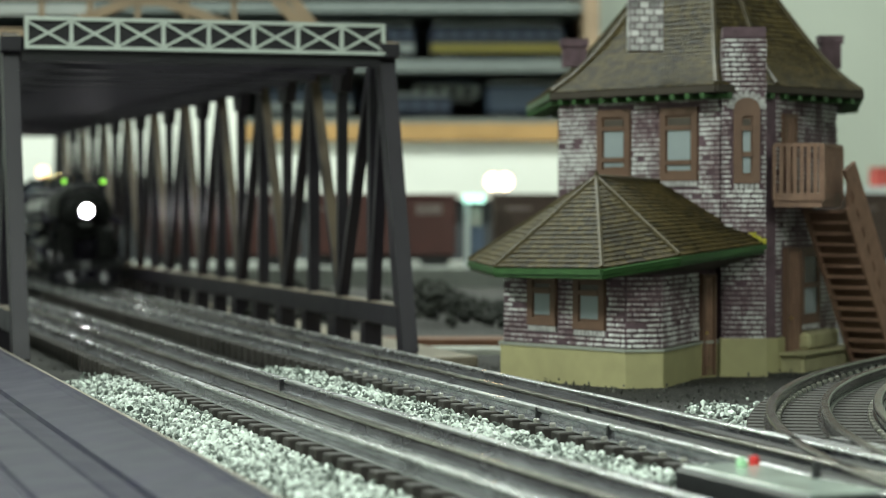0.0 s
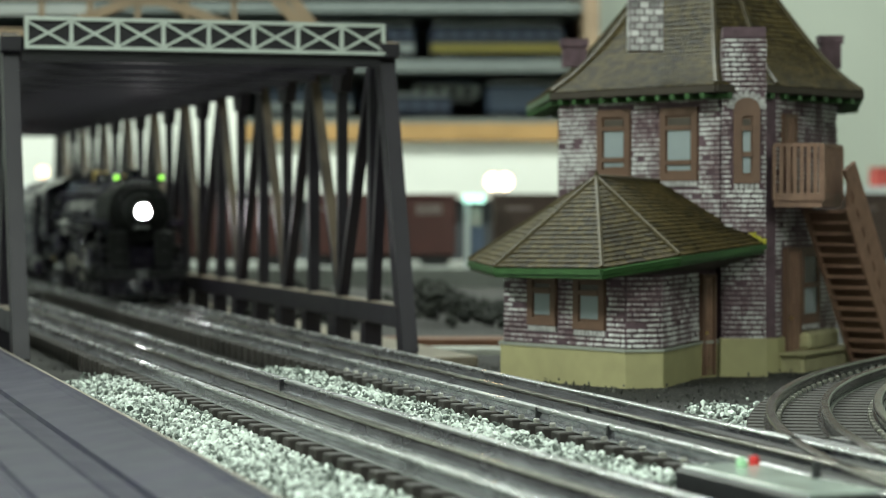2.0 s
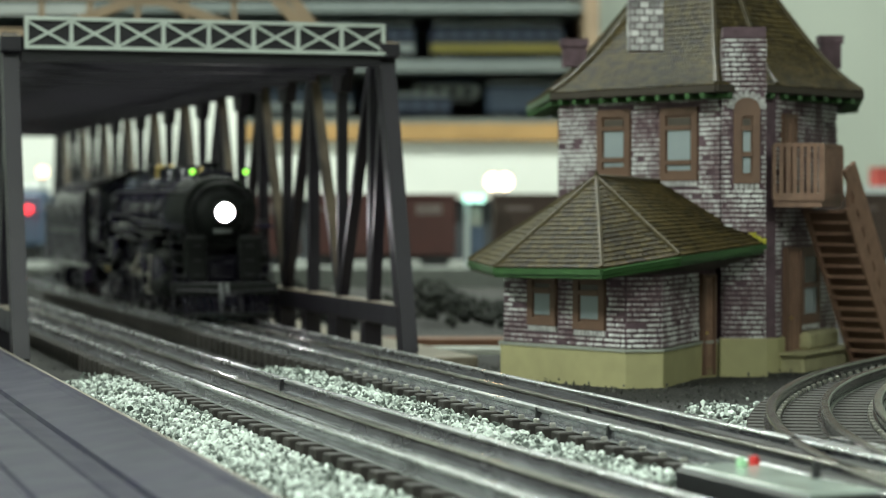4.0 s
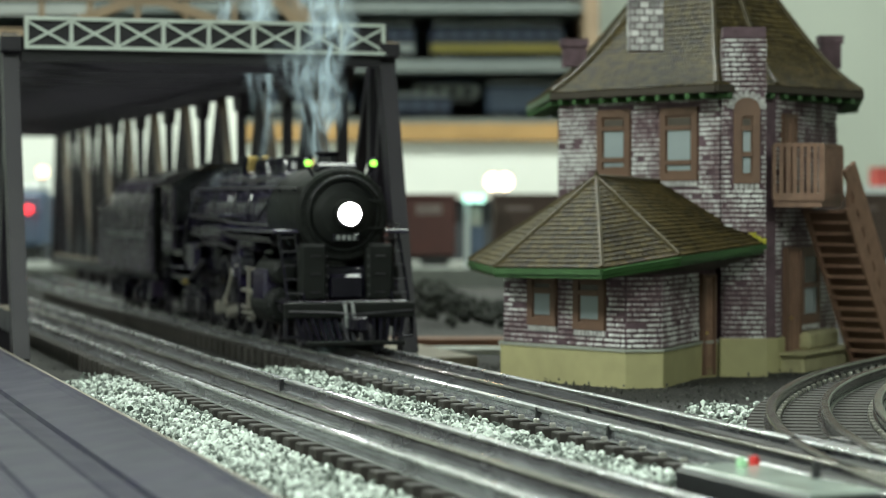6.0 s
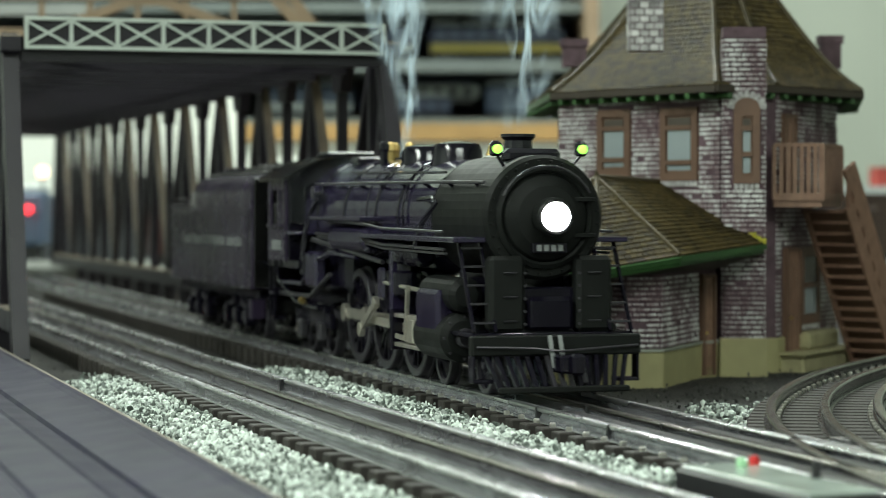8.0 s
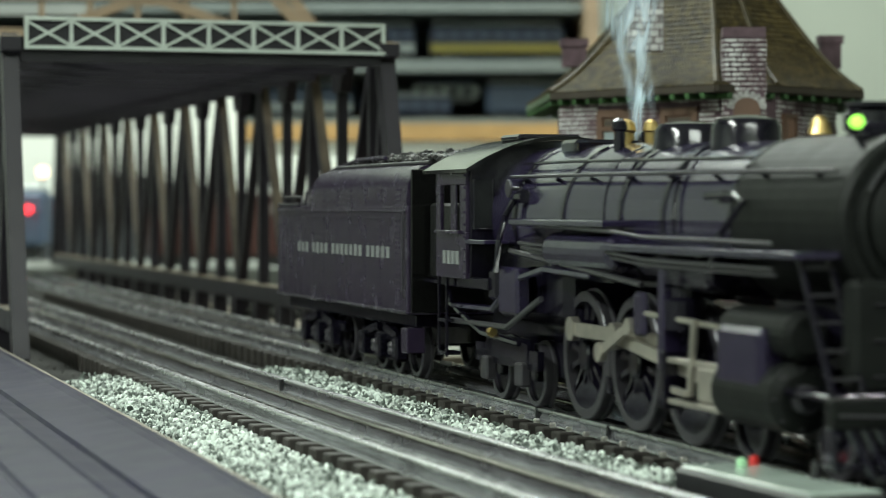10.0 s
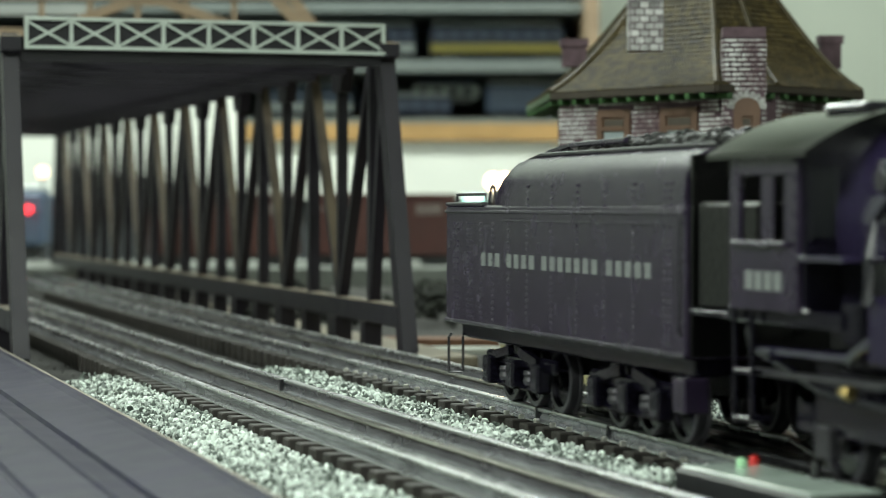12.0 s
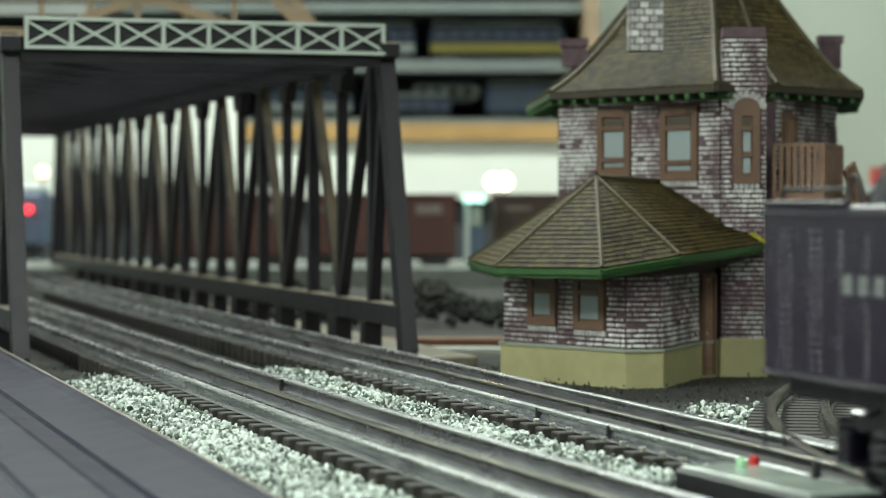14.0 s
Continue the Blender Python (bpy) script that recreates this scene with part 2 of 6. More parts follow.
track_2 = build_track("track_main", "nickel three-rail main track on dark plastic ties", [t2_at(y) for y in steps(0.1, 0.66, 40)] + [t2_at(y) for y in (1.0, 2.0, 3.2)], True)
track_1 = build_track("track_front", "nickel three-rail track beside pale ballast", [t1_at(y) for y in steps(0.1, 0.72, 30)] + [t1_at(y) for y in (1.0, 2.0, 3.2)], True)
track_3 = build_track("track_curved", "curved three-rail siding with black ties", [t3_at(d) for d in steps(4, 88, 60)], False)


# ---- bridge ----
BR_Y, PANEL, N_PANEL = 1.070, 0.128, 10
BR_TOP, BR_BASE = 0.142, GROUND + 0.0056


def build_bridge():
    br = thing("truss_bridge", "dark grey plastic double-track railway truss bridge", "bridge")
    half = PANEL / 2
    y_end = BR_Y + PANEL * N_PANEL
    for xs in (0.1225, 0.3030):
        bm = bmesh.new()
        box(bm, xs - 0.004, xs + 0.004, BR_Y + 0.006, y_end - 0.006, 0.0055, 0.0165, bevel=0.0008)
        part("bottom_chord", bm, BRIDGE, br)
        bm = bmesh.new()
        box(bm, xs - 0.005, xs + 0.005, BR_Y + 0.033, y_end - 0.033, BR_TOP - 0.008, BR_TOP, bevel=0.0008)
        part("top_chord", bm, BRIDGE, br)
        for k in range(1, 2 * N_PANEL):
            y = BR_Y + 0.006 + (k * half if k < 2 * N_PANEL else k * half - 0.012)
            w = 0.0085 if k % 2 == 0 else 0.0045
            bm = bmesh.new()
            box(bm, xs - 0.0045, xs + 0.0045, y - w, y + w, BR_BASE, 0.0058)
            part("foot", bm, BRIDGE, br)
        for k in range(N_PANEL):
            y0 = BR_Y + k * PANEL
            yt = y0 + half
            lo, hi = 0.014, BR_TOP - 0.006
            if k == 0:
                bm = bmesh.new()
                bar(bm, (xs, y0 + 0.002, BR_BASE), (xs, y0 + 0.046, BR_TOP), 0.0075, 0.010)
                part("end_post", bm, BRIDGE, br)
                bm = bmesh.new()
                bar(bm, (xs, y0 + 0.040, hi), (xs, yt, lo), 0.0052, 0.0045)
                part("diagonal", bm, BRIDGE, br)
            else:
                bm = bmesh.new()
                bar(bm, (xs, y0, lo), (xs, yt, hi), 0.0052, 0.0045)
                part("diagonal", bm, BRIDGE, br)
            if k == N_PANEL - 1:
                bm = bmesh.new()
                bar(bm, (xs, y0 + PANEL - 0.046, BR_TOP), (xs, y0 + PANEL - 0.002, BR_BASE), 0.010, 0.011)
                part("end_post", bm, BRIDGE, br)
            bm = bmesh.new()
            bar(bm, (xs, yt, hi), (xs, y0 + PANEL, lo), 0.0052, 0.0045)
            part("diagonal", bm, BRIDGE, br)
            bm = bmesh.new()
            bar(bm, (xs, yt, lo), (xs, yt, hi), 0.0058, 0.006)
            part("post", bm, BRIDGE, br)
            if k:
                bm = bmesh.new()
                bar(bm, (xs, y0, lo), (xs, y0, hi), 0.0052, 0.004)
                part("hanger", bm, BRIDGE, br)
                bm = bmesh.new()
                prism(bm, [(y0 - 0.017, hi + 0.004), (y0 - 0.008, hi - 0.014), (y0 + 0.008, hi - 0.014), (y0 + 0.017, hi + 0.004)], -0.0030, 0.0030)
                bmesh.ops.transform(bm, matrix=Matrix(((0, 0, 1, xs), (1, 0, 0, 0), (0, 1, 0, 0), (0, 0, 0, 1))), verts=bm.verts)
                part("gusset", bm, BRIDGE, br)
    bm = bmesh.new()
    box(bm, 0.2985, 0.3330, BR_Y - 0.012, y_end + 0.02, GROUND, BR_BASE - 0.0002, bevel=0.0006)
    part("abutment_ledge", bm, FASCIA_EDGE, br, "pale wooden ledge under the bridge feet")
    # top bracing
    for k in range(2 * N_PANEL - 1):
        y = BR_Y + 0.040 + k * (PANEL * N_PANEL - 0.08) / (2 * N_PANEL - 2)
        bm = bmesh.new()
        box(bm, 0.1275, 0.2995, y - 0.0025, y + 0.0025, BR_TOP - 0.012, BR_TOP - 0.001)
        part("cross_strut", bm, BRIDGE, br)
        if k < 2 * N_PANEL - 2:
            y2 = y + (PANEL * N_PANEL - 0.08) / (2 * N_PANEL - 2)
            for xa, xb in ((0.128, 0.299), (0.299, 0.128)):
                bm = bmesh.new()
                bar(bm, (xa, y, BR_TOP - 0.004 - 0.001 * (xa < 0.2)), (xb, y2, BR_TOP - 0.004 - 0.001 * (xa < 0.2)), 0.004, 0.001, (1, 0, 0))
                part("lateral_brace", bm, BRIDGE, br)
    # portal: dark web with the pale lattice before it
    y = BR_Y + 0.034
    z0, z1 = 0.1355, 0.1505
    bm = bmesh.new()
    box(bm, 0.1285, 0.302, y + 0.001, y + 0.004, z0, z1)
    part("portal_web", bm, BRIDGE, br)
    lat = bmesh.new()
    xa, xb, n = 0.1285, 0.3005, 8
    t = 0.0017
    bar(lat, (xa, y, z0 + t / 2), (xb, y, z0 + t / 2), 0.002, t, (0, 1, 0))
    bar(lat, (xa, y, z1 - t / 2), (xb, y, z1 - t / 2), 0.002, t, (0, 1, 0))
    for i in range(n + 1):
        x = xa + (xb - xa) * i / n
        xx = min(max(x, xa + t / 2), xb - t / 2)
        bar(lat, (xx, y, z0 + t), (xx, y, z1 - t), 0.0019, t, (0, 1, 0))
        if i < n:
            x2 = xa + (xb - xa) * (i + 1) / n
            bar(lat, (x, y, z0 + t), (x2, y, z1 - t), 0.0013, 0.0012, (0, 1, 0))
            bar(lat, (x, y, z1 - t), (x2, y, z0 + t), 0.0012, 0.0012, (0, 1, 0))
    part("portal_lattice", lat, LATTICE, br, "pale grey-green lattice strip")
    return br


build_bridge()

# ---- ties, ballast, edge moulding ----
def tie_places(at, a, b, step):
    n = int(abs(b - a) / step)
    return [at(a + (b - a) * i / n) for i in range(n + 1)]


build_ties(track_1, tie_places(t1_at, 0.42, 1.92, 0.0150))
build_ties(track_2, tie_places(t2_at, 0.40, 1.90, 0.0150))
build_ties(track_3, tie_places(t3_at, 10, 62, 0.85))


def stones(name, label, strips, seed, mat=None, small=1.0):
    """Crushed stone: thousands of small uneven lumps in one mesh. strips: (x0, x1, y0, y1, z, bulge, count)."""
    rng = np.random.default_rng(seed)
    ico = bmesh.new()
    bmesh.ops.create_icosphere(ico, subdivisions=1, radius=1.0)
    bv = np.array([v.co[:] for v in ico.verts])
    bf = np.array([[v.index for v in f.verts] for f in ico.faces])
    ico.free()
    vs, fs, k = [], [], 0
    for x0, x1, y0, y1, z, bulge, count in strips:
        for _ in range(count):
            u = rng.random()
            x, y = x0 + (x1 - x0) * u, y0 + (y1 - y0) * rng.random()
            if y < 0.66:
                x += (0.66 - y) ** 2 / 5.2
            h = z + bulge * (1 - (2 * u - 1) ** 2) + rng.normal() * 0.0009
            r = small * (0.0006 + 0.0007 * rng.random() ** 1.5)
            p = bv * (1 + rng.uniform(-0.42, 0.38, (len(bv), 1))) * (r * rng.uniform(0.55, 1.25, 3))
            a = rng.random() * 6.28
            c, s = math.cos(a), math.sin(a)
            q = p.copy()
            q[:, 0], q[:, 1] = c * p[:, 0] - s * p[:, 1], s * p[:, 0] + c * p[:, 1]
            vs.append(q + (x, y, h))
            fs.append(bf + k)
            k += len(bv)
    me = bpy.data.meshes.new(name)
    me.from_pydata(np.concatenate(vs).tolist(), [], np.concatenate(fs).tolist())
    me.materials.append(mat or BALLAST)
    return tagged(new(name, me), label, "ballast", kind="stuff")


def bed(name, label, at, off0, off1, ys, z):
    bm = bmesh.new()
    sweep(bm, [at(y) for y in ys], [(off0, GROUND - 0.002), (off0 + 0.002, z), (off1 - 0.002, z), (off1, GROUND - 0.002)])
    tagged(part(name, bm, BALLAST_BED, None), label, "ballast", kind="structure")


GRIT = material("dark_grit", (0.022, 0.021, 0.019), 0.9, 0, 0.5, 500, 0.6, second=(0.09, 0.09, 0.08), island=0.45)


BALLAST_BED = material("ballast_bed", (0.16, 0.17, 0.155), 0.95, 0, 0.5, 500, 1.0)
bed("ballast_bed_front", "grey-green ballast bed beside the track", t1_at, -0.049, -0.0260, steps(0.42, 0.94, 24), -0.0100)
bed("ballast_bed_middle", "grey-green ballast bed between the tracks", t1_at, 0.0255, 0.0555, steps(0.55, 0.985, 24), -0.0100)
stones("ballast_front", "pale grey-green crushed stone ballast beside the track", [(0.1290, 0.1535, 0.66, 0.955, -0.0092, 0.0028, 7200), (0.1230, 0.1535, 0.43, 0.66, -0.0092, 0.0028, 7800), (0.118, 0.150, 0.88, 0.985, -0.0108, 0.001, 420)], 3, None, 0.88)
stones("ballast_middle", "pale grey-green crushed stone ballast between tracks", [(0.2015, 0.2345, 0.552, 0.975, -0.0092, 0.0030, 12000), (0.204, 0.233, 0.96, 1.00, -0.0108, 0.001, 120)], 4, None, 0.9)
stones("ballast_siding", "small heap of pale ballast by the siding", [(0.331, 0.349, 0.755, 0.805, -0.0114, 0.0020, 230), (0.312, 0.332, 0.715, 0.760, -0.0116, 0.0012, 110), (0.33, 0.36, 0.66, 0.76, -0.0118, 0.0005, 60), (0.35, 0.42, 0.72, 0.84, -0.0118, 0.0005, 90)], 5)

stones("ground_grit", "loose dark grit around the station", [(0.285, 0.53, 0.60, 0.985, GROUND - 0.0001, 0.0001, 5200), (0.315, 0.345, 0.90, 1.20, GROUND - 0.0001, 0.0001, 500), (0.10, 0.30, 0.98, 1.3, GROUND - 0.0001, 0.0001, 900)], 9, GRIT, 0.62)


def build_fascia():
    prof = [(0.1120, -0.0008), (0.1112, 0.0004), (0.1085, 0.0006), (0.1068, -0.0002), (0.0905, -0.0022), (0.0897, -0.0034), (0.0889, -0.0034), (0.0881, -0.0026),
            (0.0815, -0.0020), (0.0807, -0.0027), (0.0797, -0.0028), (0.0789, -0.0022), (0.066, -0.0034), (0.0650, -0.0042), (0.0640, -0.0042), (0.063, -0.0034),
            (0.035, -0.009), (0.0, -0.02), (-0.06, -0.045), (-0.06, -0.06), (0.1118, -0.06)]
    f = thing("edge_moulding", "grey-blue grooved plastic moulding along the layout edge", "moulding", kind="structure")
    bm = bmesh.new()
    sweep(bm, [(0, y, 0.0) for y in (-0.3, 0.3, 0.5, 0.8, 1.2, 2.4)], prof)
    part("moulding", bm, FASCIA, f)
    bm = bmesh.new()
    sweep(bm, [(0, y, 0.0) for y in (-0.3, 0.5, 1.2, 2.4)], [(0.1122, -0.011), (0.1122, -0.0006), (0.1136, -0.0003), (0.1146, -0.0010), (0.1147, -0.011)])
    part("edge_strip", bm, FASCIA_EDGE, f, "worn pale wooden edge strip")


build_fascia()

BLACK = material("black_plastic", (0.018, 0.018, 0.02), 0.35, 0, 0.2, 100, 0.1)
BOXTOP = material("glossy_grey_box_top", (0.40, 0.47, 0.43), 0.16, 0, 0.15, 60, 0.05, spec=0.7)
LED_RED = glow("red_led", (0.50, 0.012, 0.010), 0.05)
LED_GREEN = glow("green_led", (0.30, 0.55, 0.32), 0.05)
BRASS = material("brass", (0.55, 0.40, 0.16), 0.35, 1.0, 0.2, 200)
STEEL = material("bright_steel", (0.62, 0.60, 0.56), 0.3, 1.0, 0.2, 200, 0.1)


def build_switch_box():
    sb = thing("switch_machine", "black switch machine box with red and green lamps", "switch machine", pose(0.2245, 0.4935, 0, 0, 0, 4.2))
    bm = bmesh.new()
    box(bm, -0.0098, 0.0098, -0.036, 0.0285, GROUND, 0.0012, bevel=0.0008)
    part("housing", bm, BLACK, sb)
    bm = bmesh.new()
    box(bm, -0.0088, 0.0088, -0.034, 0.0268, 0.0012, 0.0020, bevel=0.0003)
    part("cover", bm, BOXTOP, sb, "glossy grey-green cover")
    for x, y, mat in ((0.0026, 0.0180, LED_GREEN), (0.0074, 0.0208, LED_RED)):
        bm = bmesh.new()
        lathe(bm, [(0.0013, -0.0008), (0.0013, 0.0003), (0.0011, 0.0010), (0.0005, 0.0014)], 12, at=(x, y, 0.0028))
        part("lamp", bm, mat, sb, "red indicator lamp" if mat is LED_RED else "green indicator lamp", True)
    bm = bmesh.new()
    lathe(bm, [(0.0012, -0.001), (0.0012, 0.003), (0.0008, 0.0034)], 10, at=(0.0070, -0.0090, 0.0026))
    part("pin", bm, BLACK, sb)


build_switch_box()


def build_turnout_parts():
    # plastic guard rails and frog between the main track and the siding
    tp = thing("turnout_guards", "black plastic turnout frog with worn guard rails", "turnout", kind="structure")
    for off, a, b, mat in ((0.0085, 0.64, 0.47, BLACK), (-0.0085, 0.70, 0.47, BLACK), (0.0255, 0.62, 0.46, RAIL), (0.034, 0.60, 0.44, RAIL)):
        bm = bmesh.new()
        sweep(bm, [t2_at(y) for y in steps(a, b, 16)], [(off - 0.0022, -0.0085), (off - 0.0022, -0.0012), (off + 0.0022, -0.0012), (off + 0.0022, -0.0085)])
        part("guard_rail", bm, mat, tp)
    # dark plate under the turnout
    bm = bmesh.new()
    sweep(bm, [t2_at(y) for y in steps(0.62, 0.40, 16)], [(-0.024, -0.0122), (-0.024, -0.0072), (0.055, -0.0072), (0.055, -0.0122)])
    part("tie_plate", bm, TIE, tp)


build_turnout_parts()


def build_rail_joints():
    for at, offs, ys in ((t2_at, (-0.0168, 0.0, 0.0168), (0.7045, 0.641)), (t1_at, (0.0168,), (0.845,))):
        for y in ys:
            for o in offs[:2]:
                x, yy, a = at(y)
                bm = bmesh.new()
                box(bm, -0.00185, -0.00045, -0.0006, 0.0006, -0.0046, -0.0002)
                ob = tagged(part("rail_joiner", bm, BLACK, None), "dark gap and clip where two rails meet", "rail joiner")
                ob.matrix_basis = pose(x + o, yy, 0, 0, 0, -math.degrees(a))


build_rail_joints()


def build_clips():
    bm = bmesh.new()
    box(bm, -0.0009, 0.0009, -0.0008, 0.0008, -0.0050, -0.0032, bevel=0.0003)
    me = bpy.data.meshes.new("rail_clip")
    bm.to_mesh(me)
    bm.free()
    me.materials.append(STEEL)
    for i in range(26):
        x, y, a = t2_at(0.565 + i * 0.0150)
        ob = new("rail_clip", me)
        ob.parent = track_2
        ob.matrix_basis = pose(x - 0.0198, y, 0, 0, 0, -math.degrees(a))
    for off in (-0.0145, 0.0145):
        for i in range(46):
            x, y, a = t3_at(14 + i * 0.85)
            ob = new("rail_clip", me)
            ob.parent = track_3
            ob.matrix_basis = pose(x + off * math.cos(a), y - off * math.sin(a), 0, 0, 0, -math.degrees(a))


build_clips()

# ---- behind: the room's far side; u to the right, v away, both square to the far wall ----
YAW = -16.624


def room_place(u, v, z=0.0):
    return pose(0, 0, 0, 0, 0, YAW) @ pose(u, v, z)


def at_view(x, y, v):
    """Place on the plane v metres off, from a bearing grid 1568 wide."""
    return ((x - 784) * v / 4200, 0.063 - (y - 365) * v / 4200)


def slab(name, x0, y0, x1, y1, v, thick, mat, label="", category="", parent=None, bevel=0.0, kind=""):
    u0, z1 = at_view(x0, y0, v)
    u1, z0 = at_view(x1, y1, v)
    bm = bmesh.new()
    box(bm, u0, u1, v, v + thick, z0, z1, bevel=bevel)
    ob = part(name, bm, mat, parent)
    if parent is None:
        ob.matrix_basis = pose(0, 0, 0, 0, 0, YAW)
        tagged(ob, label, category, kind=kind)
    return ob


WHITE = material("white_board", (0.80, 0.82, 0.76), 0.7, 0, 0.03, 20)
WOOD = material("orange_wood", (0.40, 0.24, 0.09), 0.5, 0, 0.2, 30, 0.1)
TAN = material("tan_basswood", (0.30, 0.215, 0.14), 0.6, 0, 0.2, 40, 0.1)
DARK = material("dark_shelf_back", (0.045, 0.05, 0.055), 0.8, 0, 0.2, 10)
SHELF = material("grey_green_shelf", (0.13, 0.15, 0.145), 0.6, 0, 0.15, 20)
NAVY = material("navy_paint", (0.035, 0.045, 0.085), 0.5, 0, 0.2, 30)
YELLOW = material("yellow_stripe", (0.36, 0.30, 0.06), 0.5, 0, 0.1, 30)
SILVER = material("silver_grey_paint", (0.42, 0.46, 0.46), 0.5, 0, 0.15, 30)
BLUE = material("steel_blue_paint", (0.07, 0.10, 0.16), 0.5, 0, 0.2, 30)
BOXCAR = material("boxcar_oxide_red", (0.075, 0.024, 0.02), 0.65, 0, 0.2, 60, 0.1)
BOXCAR2 = material("boxcar_brown", (0.05, 0.028, 0.02), 0.65, 0, 0.2, 60, 0.1)
FADED = material("faded_lettering", (0.17, 0.13, 0.12), 0.7, 0, 0.3, 200)
RED = material("red_paint", (0.35, 0.05, 0.04), 0.6, 0, 0.15, 60)
CONCRETE = material("far_roadbed", (0.16, 0.17, 0.155), 0.9, 0, 0.3, 120, 0.2)
PALE = material("pale_kerb", (0.30, 0.31, 0.27), 0.85, 0, 0.2, 120, 0.2)
BROWN = material("red_brown_strip", (0.13, 0.06, 0.03), 0.8, 0, 0.2, 100)
HEDGE = material("dark_hedge", (0.010, 0.012, 0.008), 0.95, 0, 0.5, 300, 0.5, island=0.4)
WARMLAMP = glow("warm_lamp", (1.0, 0.66, 0.36), 14.0)
COOLLAMP = glow("cool_lamp", (0.55, 1.0, 0.85), 1.6)
REDLAMP = glow("red_marker", (1.0, 0.03, 0.04), 3.5)


def build_far_side():
    slab("backboard", -500, 150, 432, 352, 3.10, 0.02, WHITE, "white painted backboard behind the far track", "backboard")
    slab("backboard", 432, 248, 1010, 352, 3.10, 0.02, WHITE, "white painted backboard under the display shelves", "backboard")
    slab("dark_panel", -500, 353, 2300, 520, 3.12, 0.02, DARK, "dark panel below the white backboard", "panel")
    sh = thing("display_shelf", "grey-green display shelves with a wooden front edge", "shelf", pose(0, 0, 0, 0, 0, YAW))
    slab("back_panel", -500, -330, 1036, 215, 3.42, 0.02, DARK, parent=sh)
    slab("wood_edge", 432, 219, 1036, 249, 3.088, 0.012, WOOD, parent=sh)
    slab("shelf_board", 432, 210, 1036, 222, 3.10, 0.30, SHELF, parent=sh)
    slab("shelf_board", -500, 106, 1036, 127, 3.10, 0.30, SHELF, parent=sh)
    slab("shelf_board", -500, 4, 1036, 22, 3.10, 0.30, SHELF, parent=sh)
    slab("shelf_board", -500, -110, 1036, -92, 3.10, 0.30, SHELF, parent=sh)
    slab("side_post", 1036, -330, 1060, 260, 3.04, 0.38, TAN, parent=sh)
    # display models
    def coach(name, label, x0, y0, x1, y1, v, body, stripe):
        c = thing(name, label, "model coach", pose(0, 0, 0, 0, 0, YAW))
        slab("body", x0, y0, x1, y1 - 6, v, 0.05, body, parent=c, bevel=0.004)
        slab("roof", x0 + 4, y0 - 7, x1 - 4, y0, v + 0.004, 0.042, SILVER if body is not SILVER else NAVY, parent=c, bevel=0.003)
        if stripe:
            slab("stripe", x0 + 2, y1 - 26, x1 - 2, y1 - 10, v - 0.002, 0.002, stripe, parent=c)
        n = int((x1 - x0) / 26)
        for i in range(n):
            slab("window", x0 + 12 + i * 26, y0 + 8, x0 + 26 + i * 26, y0 + 22, v - 0.002, 0.002, DARK if body is SILVER else BLUE, parent=c)
        slab("truck", x0 + 14, y1 - 6, x0 + 54, y1 + 3, v + 0.006, 0.03, BLACK, parent=c)
        slab("truck", x1 - 54, y1 - 6, x1 - 14, y1 + 3, v + 0.006, 0.03, BLACK, parent=c)
    coach("display_coach", "navy model coach with a yellow stripe on the shelf", 760, 46, 1000, 104, 3.16, NAVY, YELLOW)
    coach("display_coach", "navy model coach with a dull stripe on the shelf", 470, 46, 735, 104, 3.16, NAVY, SILVER)
    coach("display_coach", "steel-blue model diesel on the lower shelf", 860, 150, 1030, 208, 3.16, BLUE, None)
    coach("display_coach", "silver-grey model coach on the lower shelf", 730, 148, 850, 180, 3.20, SILVER, None)
    coach("display_coach", "dark blue model coach on the lower shelf", 640, 172, 800, 208, 3.14, NAVY, None)
    coach("display_coach", "silver-blue model coach on the lower shelf", 470, 150, 625, 208, 3.18, BLUE, SILVER)
    # far track, its bed and freight cars
    slab("far_roadbed", -700, 476, 2300, 512, 2.20, 0.35, CONCRETE, "grey roadbed of the far track", "roadbed", kind="structure")

    def boxcar(label, x0, x1, mat, v=2.30):
        c = thing("boxcar", label, "boxcar", pose(0, 0, 0, 0, 0, YAW), group="far freight train")
        slab("body", x0, 350, x1, 452, v, 0.055, mat, parent=c, bevel=0.001)
        slab("roof", x0 - 3, 343, x1 + 3, 350, v - 0.002, 0.059, mat, parent=c, bevel=0.001)
        xm = (x0 + x1) / 2
        slab("door", xm - 26, 356, xm + 26, 448, v - 0.003, 0.003, mat, parent=c)
        slab("underframe", x0 + 6, 452, x1 - 6, 461, v + 0.008, 0.04, BLACK, parent=c)
        for xa in (x0 + 12, x1 - 62):
            slab("truck", xa, 459, xa + 50, 474, v + 0.004, 0.045, BLACK, parent=c)
        k = int((x1 - x0) / 20)
        for i in range(k):
            xx = x0 + 6 + i * (x1 - x0 - 12) / k
            if abs(xx - xm) > 30:
                slab("rib", xx, 352, xx + 3, 450, v - 0.0015, 0.0015, mat, parent=c)
        slab("lettering", x0 + 22, 366, x0 + 66, 372, v - 0.0022, 0.0007, FADED, parent=c)
        slab("lettering", x1 - 70, 362, x1 - 24, 380, v - 0.0022, 0.0007, FADED, parent=c)
    boxcar("oxide-red boxcar with faded white lettering", 545, 806, BOXCAR)
    boxcar("brown boxcar on the far track", 874, 1140, BOXCAR2)
    boxcar("brown boxcar on the far track", 1180, 1446, BOXCAR2)
    boxcar("brown boxcar on the far track", 1486, 1750, BOXCAR2)
